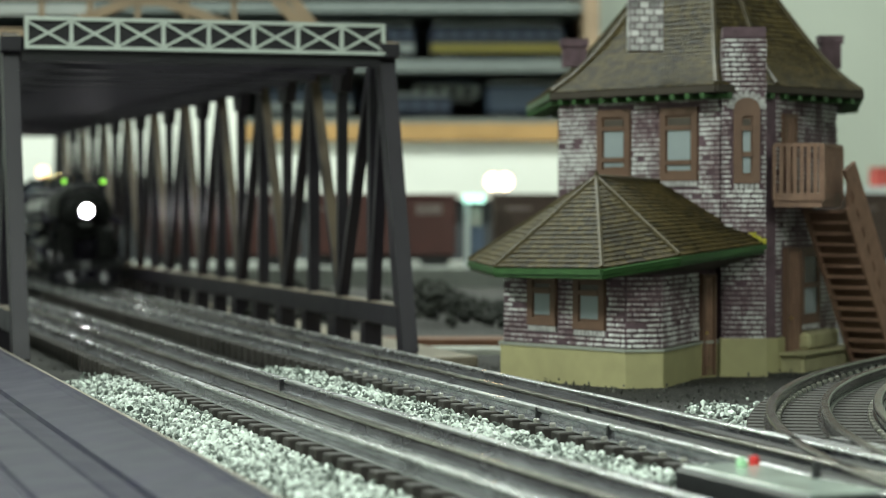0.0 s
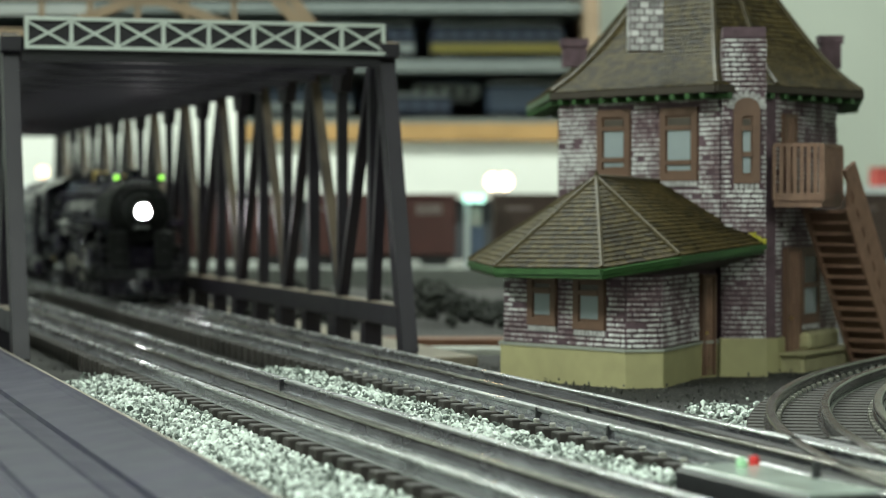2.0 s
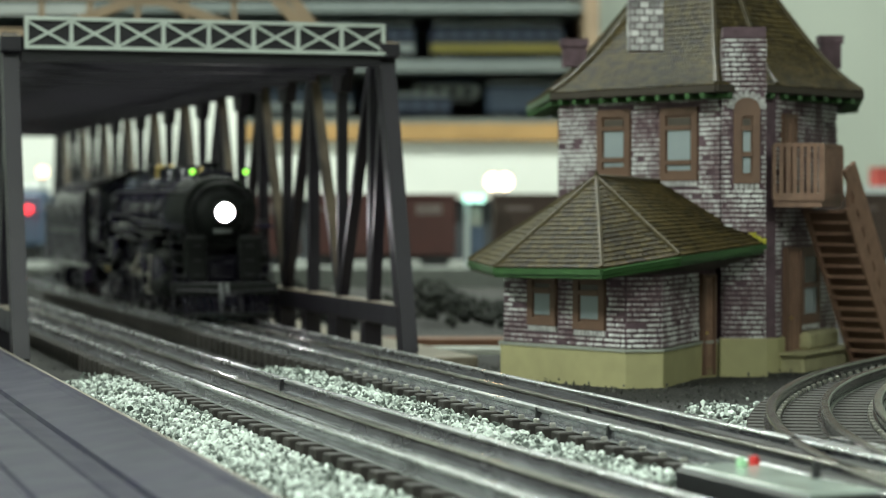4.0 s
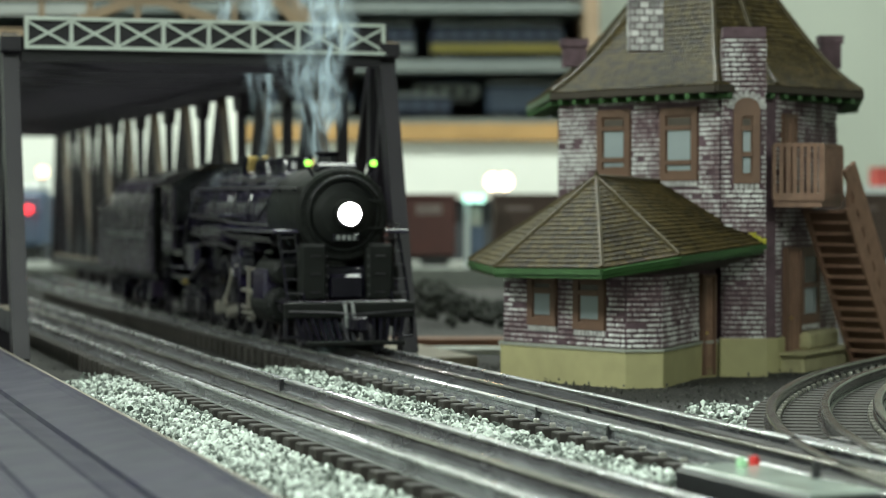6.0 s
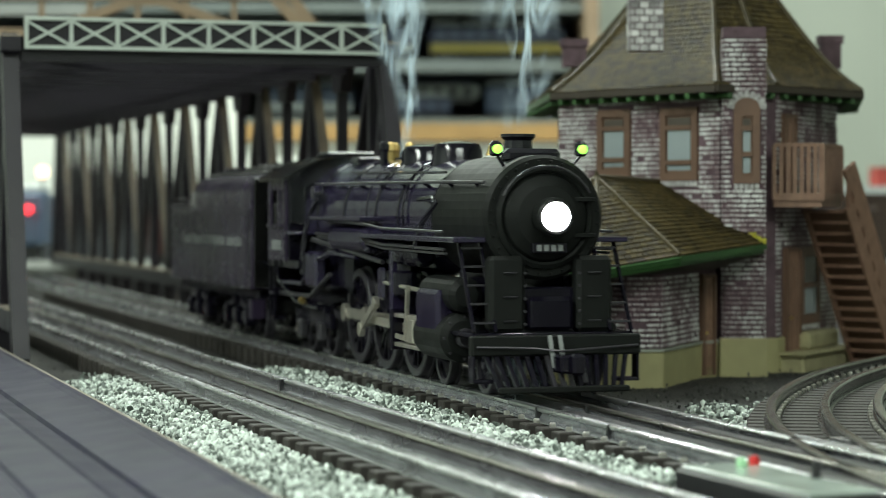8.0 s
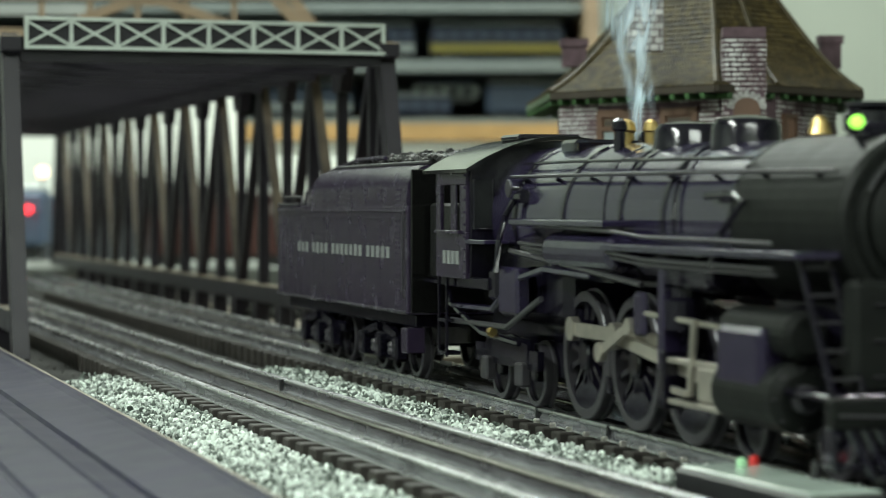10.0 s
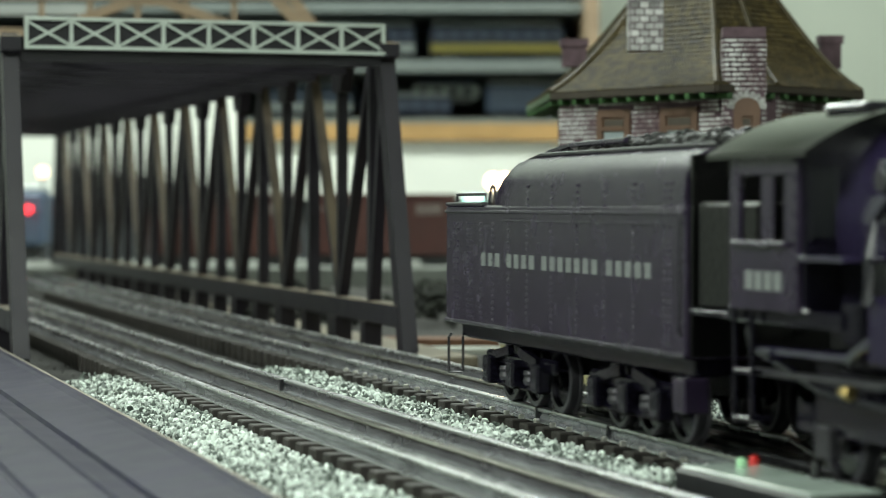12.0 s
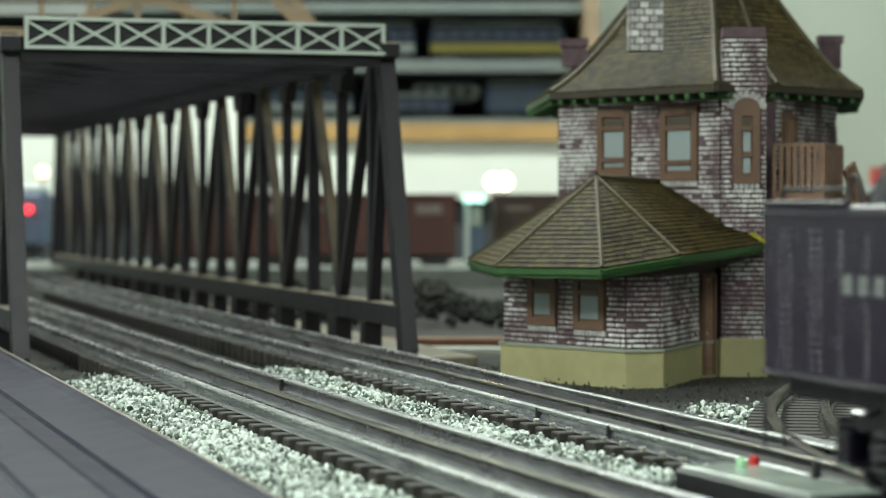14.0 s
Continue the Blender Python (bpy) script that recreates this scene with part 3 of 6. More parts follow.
    boxcar("oxide-red boxcar with faded white lettering", 262, 528, BOXCAR)
    # small lit shelter and street lamps before the boxcars
    s = thing("lit_shelter", "small pale shelter with a greenish lit roof", "shelter", pose(0, 0, 0, 0, 0, YAW))
    slab("post", 822, 360, 832, 476, 2.26, 0.01, SILVER, parent=s)
    slab("booth", 834, 368, 852, 400, 2.262, 0.015, PALE, parent=s)
    slab("base", 826, 400, 856, 476, 2.264, 0.02, BLUE, parent=s)
    slab("roof_light", 820, 345, 858, 359, 2.25, 0.02, COOLLAMP, parent=s)
    for x in (872, 894):
        lp = thing("yard_lamp", "warm yard lamp on a thin dark post", "lamp", pose(0, 0, 0, 0, 0, YAW), group="yard lamps")
        u, z = at_view(x, 322, 2.38)
        bm = bmesh.new()
        lathe(bm, [(0.0022, 0), (0.0065, 0.004), (0.0075, 0.008), (0.0055, 0.014), (0.002, 0.016)], 12, at=(u, 2.38, z - 0.008))
        part("globe", bm, WARMLAMP, lp, "warm white glowing globe", True)
        bm = bmesh.new()
        lathe(bm, [(0.0018, 0), (0.0014, z - 0.013)], 8, at=(u, 2.38, 0.004))
        part("post", bm, BLACK, lp)
    # coach with a red marker and a lamp seen through the bridge
    c = thing("parked_coach", "grey-blue parked coach with a red tail lamp", "coach", pose(0, 0, 0, 0, 0, YAW))
    slab("body", -160, 340, 78, 436, 2.45, 0.06, BLUE, parent=c, bevel=0.004)
    slab("roof", -160, 328, 76, 340, 2.454, 0.052, SILVER, parent=c, bevel=0.004)
    slab("truck", 0, 436, 66, 456, 2.456, 0.045, BLACK, parent=c)
    u, z = at_view(50, 371, 2.44)
    bm = bmesh.new()
    lathe(bm, [(0.002, -0.004), (0.0042, -0.003), (0.0042, 0.004), (0.002, 0.005)], 12, axis="y", at=(u, 2.44, z))
    part("tail_lamp", bm, REDLAMP, c, "glowing red tail lamp")
    lp = thing("yard_lamp", "warm yard lamp on a thin dark post", "lamp", pose(0, 0, 0, 0, 0, YAW), group="yard lamps")
    u, z = at_view(75, 305, 2.75)
    bm = bmesh.new()
    lathe(bm, [(0.002, -0.006), (0.0062, -0.003), (0.0062, 0.003), (0.002, 0.006)], 12, at=(u, 2.75, z))
    part("globe", bm, glow("amber_lamp", (1.0, 0.6, 0.3), 5.0), lp, "amber glowing globe", True)
    bm = bmesh.new()
    lathe(bm, [(0.0018, 0), (0.0014, z - 0.004)], 8, at=(u, 2.75, 0.0))
    part("post", bm, BLACK, lp)
    rs = thing("far_shed", "small red shed on a pale base beyond the track", "shed", pose(0, 0, 0, 0, 0, YAW))
    slab("shed_wall", 1552, 296, 1640, 330, 2.7, 0.05, RED, parent=rs)
    slab("shed_base", 1500, 330, 1700, 342, 2.69, 0.08, SILVER, parent=rs)
    slab("shed_leg", 1600, 342, 1612, 380, 2.70, 0.05, BLACK, parent=rs)
    # low verge between bridge and station
    slab("verge_kerb", 640, 619, 960, 640, 1.205, 0.03, PALE, "pale low kerb beyond the bridge foot", "kerb", kind="structure")
    slab("verge_strip", 600, 601, 980, 640, 1.26, 0.03, BROWN, "red-brown low wooden strip behind the kerb", "strip", kind="structure")
    # dark hedge
    rng = np.random.default_rng(8)
    bm = bmesh.new()
    for i in range(1900):
        x, v = rng.uniform(420, 1650), rng.uniform(1.45, 1.75)
        u = (x - 784) * v / 4200
        hgt = 0.019 * (0.6 + 0.4 * math.sin(x / 37.0)) * rng.random() ** 0.6
        r = rng.uniform(0.0015, 0.0045)
        mm = pose(0, 0, 0, 0, 0, YAW) @ pose(u, v, GROUND + 0.002 + hgt, *rng.uniform(0, 180, 3)) @ Matrix.Diagonal((1, rng.uniform(0.4, 1), rng.uniform(0.4, 1), 1))
        bmesh.ops.create_icosphere(bm, subdivisions=1, radius=r, matrix=mm)
    tagged(part("hedge", bm, HEDGE, None), "dark low scrub of ground foam", "hedge", kind="stuff")
    # wooden trestle on the upper level, behind the portal
    w = thing("wooden_bridge", "tan wooden arch bridge on the upper level", "bridge", pose(0, 0, 0, 0, 0, YAW))
    v = 1.75

    def stick(name, x0, y0, x1, y1, px_w, vv=v):
        a, b = at_view(x0, y0, vv), at_view(x1, y1, vv)
        bm = bmesh.new()
        bar(bm, (a[0], vv, a[1]), (b[0], vv, b[1]), 0.006, px_w * vv / 4200, (0, 1, 0))
        part(name, bm, TAN, w)
    for dv in (0.0, 0.11):
        stick("arch_member", 130, 42, 236, 2, 17, v + dv)
        stick("arch_member", 228, 4, 292, 4, 15, v + dv + 0.001)
        stick("arch_member", 284, 2, 402, 44, 17, v + dv)
        stick("arch_member", 484, -6, 545, 60, 20, v + dv)
        stick("arch_member", 508, -14, 566, 60, 18, v + dv + 0.002)
        stick("top_beam", -200, -4, 520, -4, 9, v + dv)
        stick("deck_beam", -200, 62, 600, 62, 22, v + dv)
        for x in range(-180, 500, 85):
            stick("arch_post", x, 58, x, 0, 9, v + dv + 0.003)
    slab("pale_sign_board", -160, 8, 158, 27, 1.9, 0.01, SILVER, "pale grey board behind the wooden bridge", "board")


build_far_side()

# ---- station building with signal tower ----
COURSE = 0.00215


def brick_material():
    """Purple-brown cast bricks, dry-brushed with white paint on the raised faces."""
    m = bpy.data.materials.new("drybrushed_brick")
    m.use_nodes = True
    nt = m.node_tree
    b = nt.nodes["Principled BSDF"]
    geo = nt.nodes.new("ShaderNodeNewGeometry")
    fine = nt.nodes.new("ShaderNodeTexNoise")
    fine.inputs["Scale"].default_value, fine.inputs["Detail"].default_value, fine.inputs["Roughness"].default_value = 420, 5, 0.7
    wide = nt.nodes.new("ShaderNodeTexNoise")
    wide.inputs["Scale"].default_value, wide.inputs["Detail"].default_value = 55, 2
    for n in (fine, wide):
        nt.links.new(geo.outputs["Position"], n.inputs["Vector"])
    mul = nt.nodes.new("ShaderNodeMath")
    mul.operation = "MULTIPLY_ADD"
    nt.links.new(wide.outputs["Fac"], mul.inputs[0])
    mul.inputs[1].default_value = 1.1
    nt.links.new(fine.outputs["Fac"], mul.inputs[2])
    ramp = nt.nodes.new("ShaderNodeValToRGB")
    e = ramp.color_ramp.elements
    e[0].position, e[0].color = 0.40, (0.110, 0.062, 0.074, 1)
    e[1].position, e[1].color = 0.64, (0.66, 0.66, 0.66, 1)
    mid = e.new(0.51)
    mid.color = (0.22, 0.165, 0.18, 1)
    # the brush catches the crown of each rounded course
    sep = nt.nodes.new("ShaderNodeSeparateXYZ")
    nt.links.new(geo.outputs["Position"], sep.inputs[0])
    crown = nt.nodes.new("ShaderNodeMath")
    crown.operation = "PINGPONG"
    rise = nt.nodes.new("ShaderNodeMath")
    rise.operation = "SUBTRACT"
    nt.links.new(sep.outputs["Z"], rise.inputs[0])
    rise.inputs[1].default_value = 0.0038 + COURSE * 0.10
    nt.links.new(rise.outputs[0], crown.inputs[0])
    crown.inputs[1].default_value = COURSE / 2
    brush = nt.nodes.new("ShaderNodeMapRange")
    brush.inputs["From Max"].default_value = COURSE / 2
    brush.inputs["To Min"].default_value, brush.inputs["To Max"].default_value = -0.20, 0.17
    nt.links.new(crown.outputs[0], brush.inputs["Value"])
    worn = nt.nodes.new("ShaderNodeMath")
    worn.operation = "ADD"
    nt.links.new(mul.outputs[0], worn.inputs[0])
    nt.links.new(brush.outputs[0], worn.inputs[1])
    half = nt.nodes.new("ShaderNodeMath")
    half.operation = "MULTIPLY"
    half.inputs[1].default_value = 0.5
    nt.links.new(worn.outputs[0], half.inputs[0])
    nt.links.new(half.outputs[0], ramp.inputs["Fac"])
    nt.links.new(ramp.outputs["Color"], b.inputs["Base Color"])
    b.inputs["Roughness"].default_value = 0.8
    bump = nt.nodes.new("ShaderNodeBump")
    bump.inputs["Strength"].default_value, bump.inputs["Distance"].default_value = 0.6, 0.0004
    nt.links.new(fine.outputs["Fac"], bump.inputs["Height"])
    nt.links.new(bump.outputs[0], b.inputs["Normal"])
    return m


BRICK = brick_material()
MORTAR = material("purple_mortar", (0.085, 0.050, 0.064), 0.85, 0, 0.35, 300, 0.5, second=(0.15, 0.095, 0.115), blotch=60)
PLINTH = material("ochre_plinth", (0.36, 0.33, 0.17), 0.7, 0, 0.12, 120, 0.25, blotch=30)
FRAME = material("brown_window_frame", (0.135, 0.075, 0.05), 0.6, 0, 0.2, 200, 0.2)
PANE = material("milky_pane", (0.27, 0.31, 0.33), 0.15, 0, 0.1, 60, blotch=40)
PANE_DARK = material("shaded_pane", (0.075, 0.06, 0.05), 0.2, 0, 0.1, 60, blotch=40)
SHINGLE = material("drybrushed_shingle", (0.026, 0.0195, 0.0070), 0.55, 0, 0.3, 500, 0.4, second=(0.075, 0.056, 0.020), island=0.32, blotch=30, spec=0.06)
RIDGE = material("ridge_cap", (0.034, 0.027, 0.015), 0.55, 0, 0.3, 200, 0.4, second=(0.10, 0.08, 0.045), spec=0.2)
GREEN = material("green_fascia", (0.028, 0.085, 0.025), 0.45, 0, 0.3, 150, 0.3, second=(0.05, 0.13, 0.04))
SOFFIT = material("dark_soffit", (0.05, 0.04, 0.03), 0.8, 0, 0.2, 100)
MOSS = material("yellow_moss", (0.30, 0.27, 0.03), 0.95, 0, 0.4, 500, 0.8, island=0.3)
STAIR = material("brown_stair_wood", (0.21, 0.115, 0.08), 0.6, 0, 0.25, 200, 0.3, second=(0.34, 0.20, 0.14))
STONE = material("ochre_boulder", (0.34, 0.31, 0.18), 0.85, 0, 0.3, 200, 0.6)


def wall_frame(a, b):
    """x along the wall from a to b, y into the building, z up."""
    return Matrix.Translation((a[0], a[1], 0)) @ Matrix.Rotation(math.atan2(b[1] - a[1], b[0] - a[0]), 4, "Z")


def span(a, b):
    return math.hypot(b[0] - a[0], b[1] - a[1])


brick_meshes = {}


def brick_mesh(w):
    """Bricks of a few standard widths share their mesh."""
    key = max(1, round(w * 2000))
    if key not in brick_meshes:
        bm = bmesh.new()
        w2 = key / 2000
        box(bm, 0.0002, w2 - 0.0002, -0.0007, 0.0, 0.00026, COURSE - 0.00026, bevel=0.0004)
        me = bpy.data.meshes.new("brick")
        bm.to_mesh(me)
        bm.free()
        me.materials.append(BRICK)
        brick_meshes[key] = me
    return brick_meshes[key]


def lay_bricks(parent, a, b, z0, z1, holes=(), rng=None, single=True, bare=0.06):
    """Courses of bricks proud of the wall; holes are (u0, u1, z0, z1). single: each brick an object."""
    m, length = wall_frame(a, b), span(a, b)
    joined = bmesh.new()
    k, z = 0, z0
    while z + COURSE <= z1 + 1e-6:
        u = 0.0 if k % 2 else -0.0028
        while u < length - 0.0006:
            w = rng.choice((0.0045, 0.0055, 0.006))
            ua, ub = max(u, 0.0), min(u + w, length)
            u += w
            for h0, h1, hz0, hz1 in holes:
                if z + COURSE > hz0 + 0.0004 and z < hz1 - 0.0004 and ub > h0 and ua < h1:
                    if ua < h0 - 0.0012:
                        ub = h0
                    elif ub > h1 + 0.0012:
                        ua = h1
                    else:
                        ua = ub
            if ub - ua < 0.0012 or rng.random() < bare:
                continue
            out = rng.uniform(-0.00025, 0.00015)
            mm = m @ Matrix.Translation((ua, out, z))
            if single:
                ob = new("brick", brick_mesh(ub - ua))
                ob.parent = parent
                ob.matrix_basis = mm
            else:
                box(joined, 0.0002, ub - ua - 0.0002, -0.0007, 0.0004, 0.00026, COURSE - 0.00026, mm)
        z += COURSE
        k += 1
    if single:
        joined.free()
    else:
        tagged(part("brickwork", joined, BRICK, parent), kind="stuff")


def add_window(st, a, b, u0, u1, z0, z1, arched=False, splits=(0.72,)):
    """A brown framed window set on the wall face, with milky panes and a brick sill."""
    m = wall_frame(a, b)
    win = new("window")
    win.empty_display_size = 0.005
    win.parent = st
    win.matrix_basis = m @ Matrix.Translation((u0, 0, z0))
    win["label"] = "brown framed window with milky panes"
    w, h, f = u1 - u0, z1 - z0, 0.0034
    bm = bmesh.new()
    box(bm, 0, f, -0.0016, 0.002, 0, h)
    box(bm, w - f, w, -0.0016, 0.002, 0, h)
    box(bm, f, w - f, -0.0016, 0.002, 0, f)
    box(bm, f, w - f, -0.0016, 0.002, h - f, h)
    if arched:
        n = 8
        pts = [(w / 2 - math.cos(math.pi * i / n) * w / 2, h + math.sin(math.pi * i / n) * w * 0.42) for i in range(n + 1)]
        lo = [bm.verts.new((x, -0.0016, z)) for x, z in pts]
        bm.faces.new(lo)
        hi = [bm.verts.new((x, 0.002, z)) for x, z in pts]
        for i in range(n):
            bm.faces.new((lo[i], hi[i], hi[i + 1], lo[i + 1]))
    part("frame", bm, FRAME, win)
    marks = [0.0, *splits, 1.0]
    for i in range(len(marks) - 1):
        za, zb = f + (h - 2 * f) * marks[i], f + (h - 2 * f) * marks[i + 1]
        if i:
            bm = bmesh.new()
            box(bm, f, w - f, -0.0020, 0.0018, za - 0.001, za + 0.001)
            part("glazing_bar", bm, FRAME, win)
        bm = bmesh.new()
        box(bm, f + 0.0008, w - f - 0.0008, -0.0009, 0.001, za + 0.0012, zb - 0.0012)
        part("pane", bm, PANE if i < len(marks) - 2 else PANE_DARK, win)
        bm = bmesh.new()
        box(bm, f, w - f, -0.0005, 0.0016, za, zb)
        part("sash", bm, FRAME, win)
    n = max(3, int(w / 0.0022))
    for i in range(n):
        bm = box(bmesh.new(), w * i / n + 0.0003, w * (i + 1) / n - 0.0003, -0.0012, 0.001, -0.0026, -0.0003)
        part("sill_brick", bm, BRICK_WHITE, win)
    if arched:
        n = 9
        for i in range(n):
            bm = bmesh.new()
            an = math.pi * (i + 0.5) / n
            mm = Matrix.Translation((w / 2 - math.cos(an) * w * 0.62, 0, h + math.sin(an) * w * 0.56)) @ Matrix.Rotation(-(math.pi / 2 - an), 4, "Y")
            box(bm, -0.0010, 0.0010, -0.0012, 0.001, -0.0016, 0.0016, mm)
            part("arch_brick", bm, BRICK_WHITE, win)


def shingle_field(bm, p0, p1, q0, q1, rows, width, rng, sag=0.0):
    """Overlapping shingles between the eave p0-p1 and the ridge q0-q1 (which may be one point)."""
    p0, p1, q0, q1 = Vector(p0), Vector(p1), Vector(q0), Vector(q1)
    nrm = (p1 - p0).cross((q0 + q1) / 2 - (p0 + p1) / 2).normalized()

    def on(s, t):
        v = p0.lerp(q0, t).lerp(p1.lerp(q1, t), s)
        v.z -= sag * math.sin(math.pi * min(1, t * 1.1)) * (1 - t) ** 1.5
        return v
    for r in range(rows):
        t0, t1 = r / rows, min(1.0, (r + 1.35) / rows)
        le = (on(1, t0) - on(0, t0)).length
        n = max(1, round(le / width))
        off = (0.3, 0.8)[r % 2]
        cuts = [0.0] + [min(1, max(0, (i + off) / n + rng.uniform(-0.05, 0.05) / n)) for i in range(n)] + [1.0]
        for s0, s1 in zip(cuts, cuts[1:]):
            if s1 - s0 < 0.15 / n:
                continue
            lift = 0.00060 + rng.uniform(0, 0.00012)
            drop = rng.uniform(-0.04, 0.05) / rows
            g = 0.03 / n
            ta = max(0, t0 - drop)
            a, b, c, d = on(s0 + g, ta), on(s1 - g, ta), on(s1 - g, t1), on(s0 + g, t1)
            vs = [bm.verts.new(v) for v in (a, b, a + nrm * lift, b + nrm * lift, c + nrm * 0.0001, d + nrm * 0.0001)]
            bm.faces.new((vs[0], vs[1], vs[3], vs[2]))
            bm.faces.new((vs[2], vs[3], vs[4], vs[5]))
            bm.faces.new((vs[0], vs[2], vs[5]))
            bm.faces.new((vs[1], vs[4], vs[3]))


def roof_deck(bm, p0, p1, q0, q1, sag=0.0, n=8):
    """The curved deck that carries the shingles."""
    p0, p1, q0, q1 = Vector(p0), Vector(p1), Vector(q0), Vector(q1)
    rows = []
    for i in range(n + 1):
        t = i / n
        d = Vector((0, 0, -sag * math.sin(math.pi * min(1, t * 1.1)) * (1 - t) ** 1.5))
        rows.append((bm.verts.new(p0.lerp(q0, t) + d), bm.verts.new(p1.lerp(q1, t) + d)))
    for (a, b), (c, d) in zip(rows, rows[1:]):
        bm.faces.new((a, b, d, c))


def hip_line(a, b, sag, n=8):
    a, b = Vector(a), Vector(b)
    out = []
    for i in range(n + 1):
        t = i / n
        v = a.lerp(b, t)
        v.z += 0.0006 - sag * math.sin(math.pi * min(1, t * 1.1)) * (1 - t) ** 1.5
        out.append(v)
    return out


def build_station():
    rng = random.Random(11)
    st = thing("station", "purple brick station with shingled roofs, brushed white", "station")
    W = [(0.323, 0.988), (0.353, 0.918), (0.368, 0.917), (0.405, 0.966), (0.4149, 0.9708), (0.440, 1.02), (0.375, 1.075)]
    T = [(0.3747, 1.062), (0.4209, 0.9772), (0.4514, 0.9859), (0.512, 1.049), (0.475, 1.135), (0.405, 1.15)]
    PL, PR = (0.4189, 0.9695), (0.4361, 0.9644)
    pil = [PL, PR, (0.4436, 0.983), (0.4259, 0.988)]
    plinth_top = 0.0038
    # walls
    wall = part("wing_wall", prism(bmesh.new(), W, GROUND - 0.002, 0.0355), MORTAR, st)
    tower = part("tower_wall", prism(bmesh.new(), T, GROUND - 0.002, 0.1165), MORTAR, st)
    pilaster = part("chimney_pilaster", prism(bmesh.new(), pil, GROUND - 0.002, 0.1385), MORTAR, st)
    cap = bmesh.new()
    c = Vector((sum(p[0] for p in pil) / 4, sum(p[1] for p in pil) / 4))
    prism(cap, [(c.x + (x - c.x) * 1.06, c.y + (y - c.y) * 1.06) for x, y in pil], 0.1375, 0.1420)
    part("chimney_cap", cap, MORTAR, st)
    # plinths
    def grown(poly, d):
        out = []
        n = len(poly)
        for i in range(n):
            p, a, b = Vector(poly[i]), Vector(poly[i - 1]), Vector(poly[(i + 1) % n])
            d1, d2 = (p - a).normalized(), (b - p).normalized()
            n1, n2 = Vector((d1.y, -d1.x)), Vector((d2.y, -d2.x))
            o = (n1 + n2)
            o = o / max(0.4, o.length_squared / 2)
            out.append(tuple(p + o * d))
        return out
    bm = prism(bmesh.new(), grown(W, 0.0016), GROUND - 0.001, plinth_top)
    bmesh.ops.bevel(bm, geom=[e for e in bm.edges], offset=0.0005, segments=1, affect="EDGES")
    part("wing_plinth", bm, PLINTH, st, "ochre painted plinth")
    bm = prism(bmesh.new(), grown(T, 0.0014), GROUND - 0.001, plinth_top - 0.0005)
    bmesh.ops.bevel(bm, geom=[e for e in bm.edges], offset=0.0005, segments=1, affect="EDGES")
    part("tower_plinth", bm, PLINTH, st, "ochre painted plinth")
    bm = prism(bmesh.new(), grown(pil, 0.0017), GROUND - 0.001, plinth_top + 0.0008)
    bmesh.ops.bevel(bm, geom=[e for e in bm.edges], offset=0.0005, segments=1, affect="EDGES")
    part("pilaster_plinth", bm, PLINTH, st, "ochre painted plinth")
    bm = prism(bmesh.new(), grown(W, 0.0023), plinth_top - 0.0012, plinth_top)
    part("plinth_ledge", bm, PALE, st, "pale brushed ledge on the plinth")
    # windows
    add_window(st, W[0], W[1], 0.0165, 0.0345, 0.0118, 0.0345)
    add_window(st, W[0], W[1], 0.0455, 0.0645, 0.0110, 0.0345)
    add_window(st, T[0], T[1], 0.0245, 0.0445, 0.0765, 0.1075, splits=(0.18, 0.78))
    add_window(st, T[0], T[1], 0.0625, 0.0840, 0.0745, 0.1075, splits=(0.18, 0.78))
    add_window(st, PL, PR, 0.0042, 0.0158, 0.0730, 0.1060, True, splits=(0.36, 0.8))
    add_window(st, T[2], T[3], 0.0330, 0.0600, 0.0080, 0.0440, splits=(0.5,))
    # doors
    for a, b, u0, u1, z1 in ((W[3], W[4], 0.0012, 0.0098, 0.0330), (T[2], T[3], 0.0095, 0.0300, 0.0440), (T[2], T[3], 0.0060, 0.0230, 0.1050)):
        d = new("door")
        d.empty_display_size = 0.005
        d.parent = st
        z0 = GROUND + 0.001 if z1 < 0.06 else 0.064
        d.matrix_basis = wall_frame(a, b) @ Matrix.Translation((u0, 0, z0))
        w, h = u1 - u0, z1 - z0
        bm = bmesh.new()
        box(bm, 0, 0.0015, -0.0026, 0.001, 0, h)
        box(bm, w - 0.0015, w, -0.0026, 0.001, 0, h)
        box(bm, 0.0015, w - 0.0015, -0.0026, 0.001, h - 0.0015, h)
        part("door_frame", bm, FRAME, d)
        bm = bmesh.new()
        box(bm, 0.0015, w - 0.0015, -0.0016, 0.001, 0, h - 0.0015)
        for i in range(2):
            for j in range(2):
                ww = (w - 0.003) / 2
                box(bm, 0.0022 + i * ww, 0.0015 + (i + 1) * ww - 0.0006, -0.0021, -0.0015, h * (0.08 + 0.46 * j), h * (0.46 + 0.44 * j))
        part("door_leaf", bm, STAIR, d)
        bm = bmesh.new()
        bmesh.ops.create_icosphere(bm, subdivisions=1, radius=0.0009, matrix=Matrix.Translation((w * 0.22, -0.0028, h * 0.42)))
        part("knob", bm, BRASS, d, "brass knob")
    # wing roof
    E = [(0.3202, 1.0312, 0.0383), (0.3098, 0.9612, 0.0368), (0.3344, 0.8965, 0.0378), (0.3721, 0.9062, 0.0424), (0.4351, 0.9605, 0.0465)]
    apex, ridge = (0.3585, 0.9683, 0.0752), (0.4117, 1.0150, 0.0736)
    wing_roof = new("wing_roof")
    wing_roof.empty_display_size = 0.005
    wing_roof.parent = st
    deck = bmesh.new()
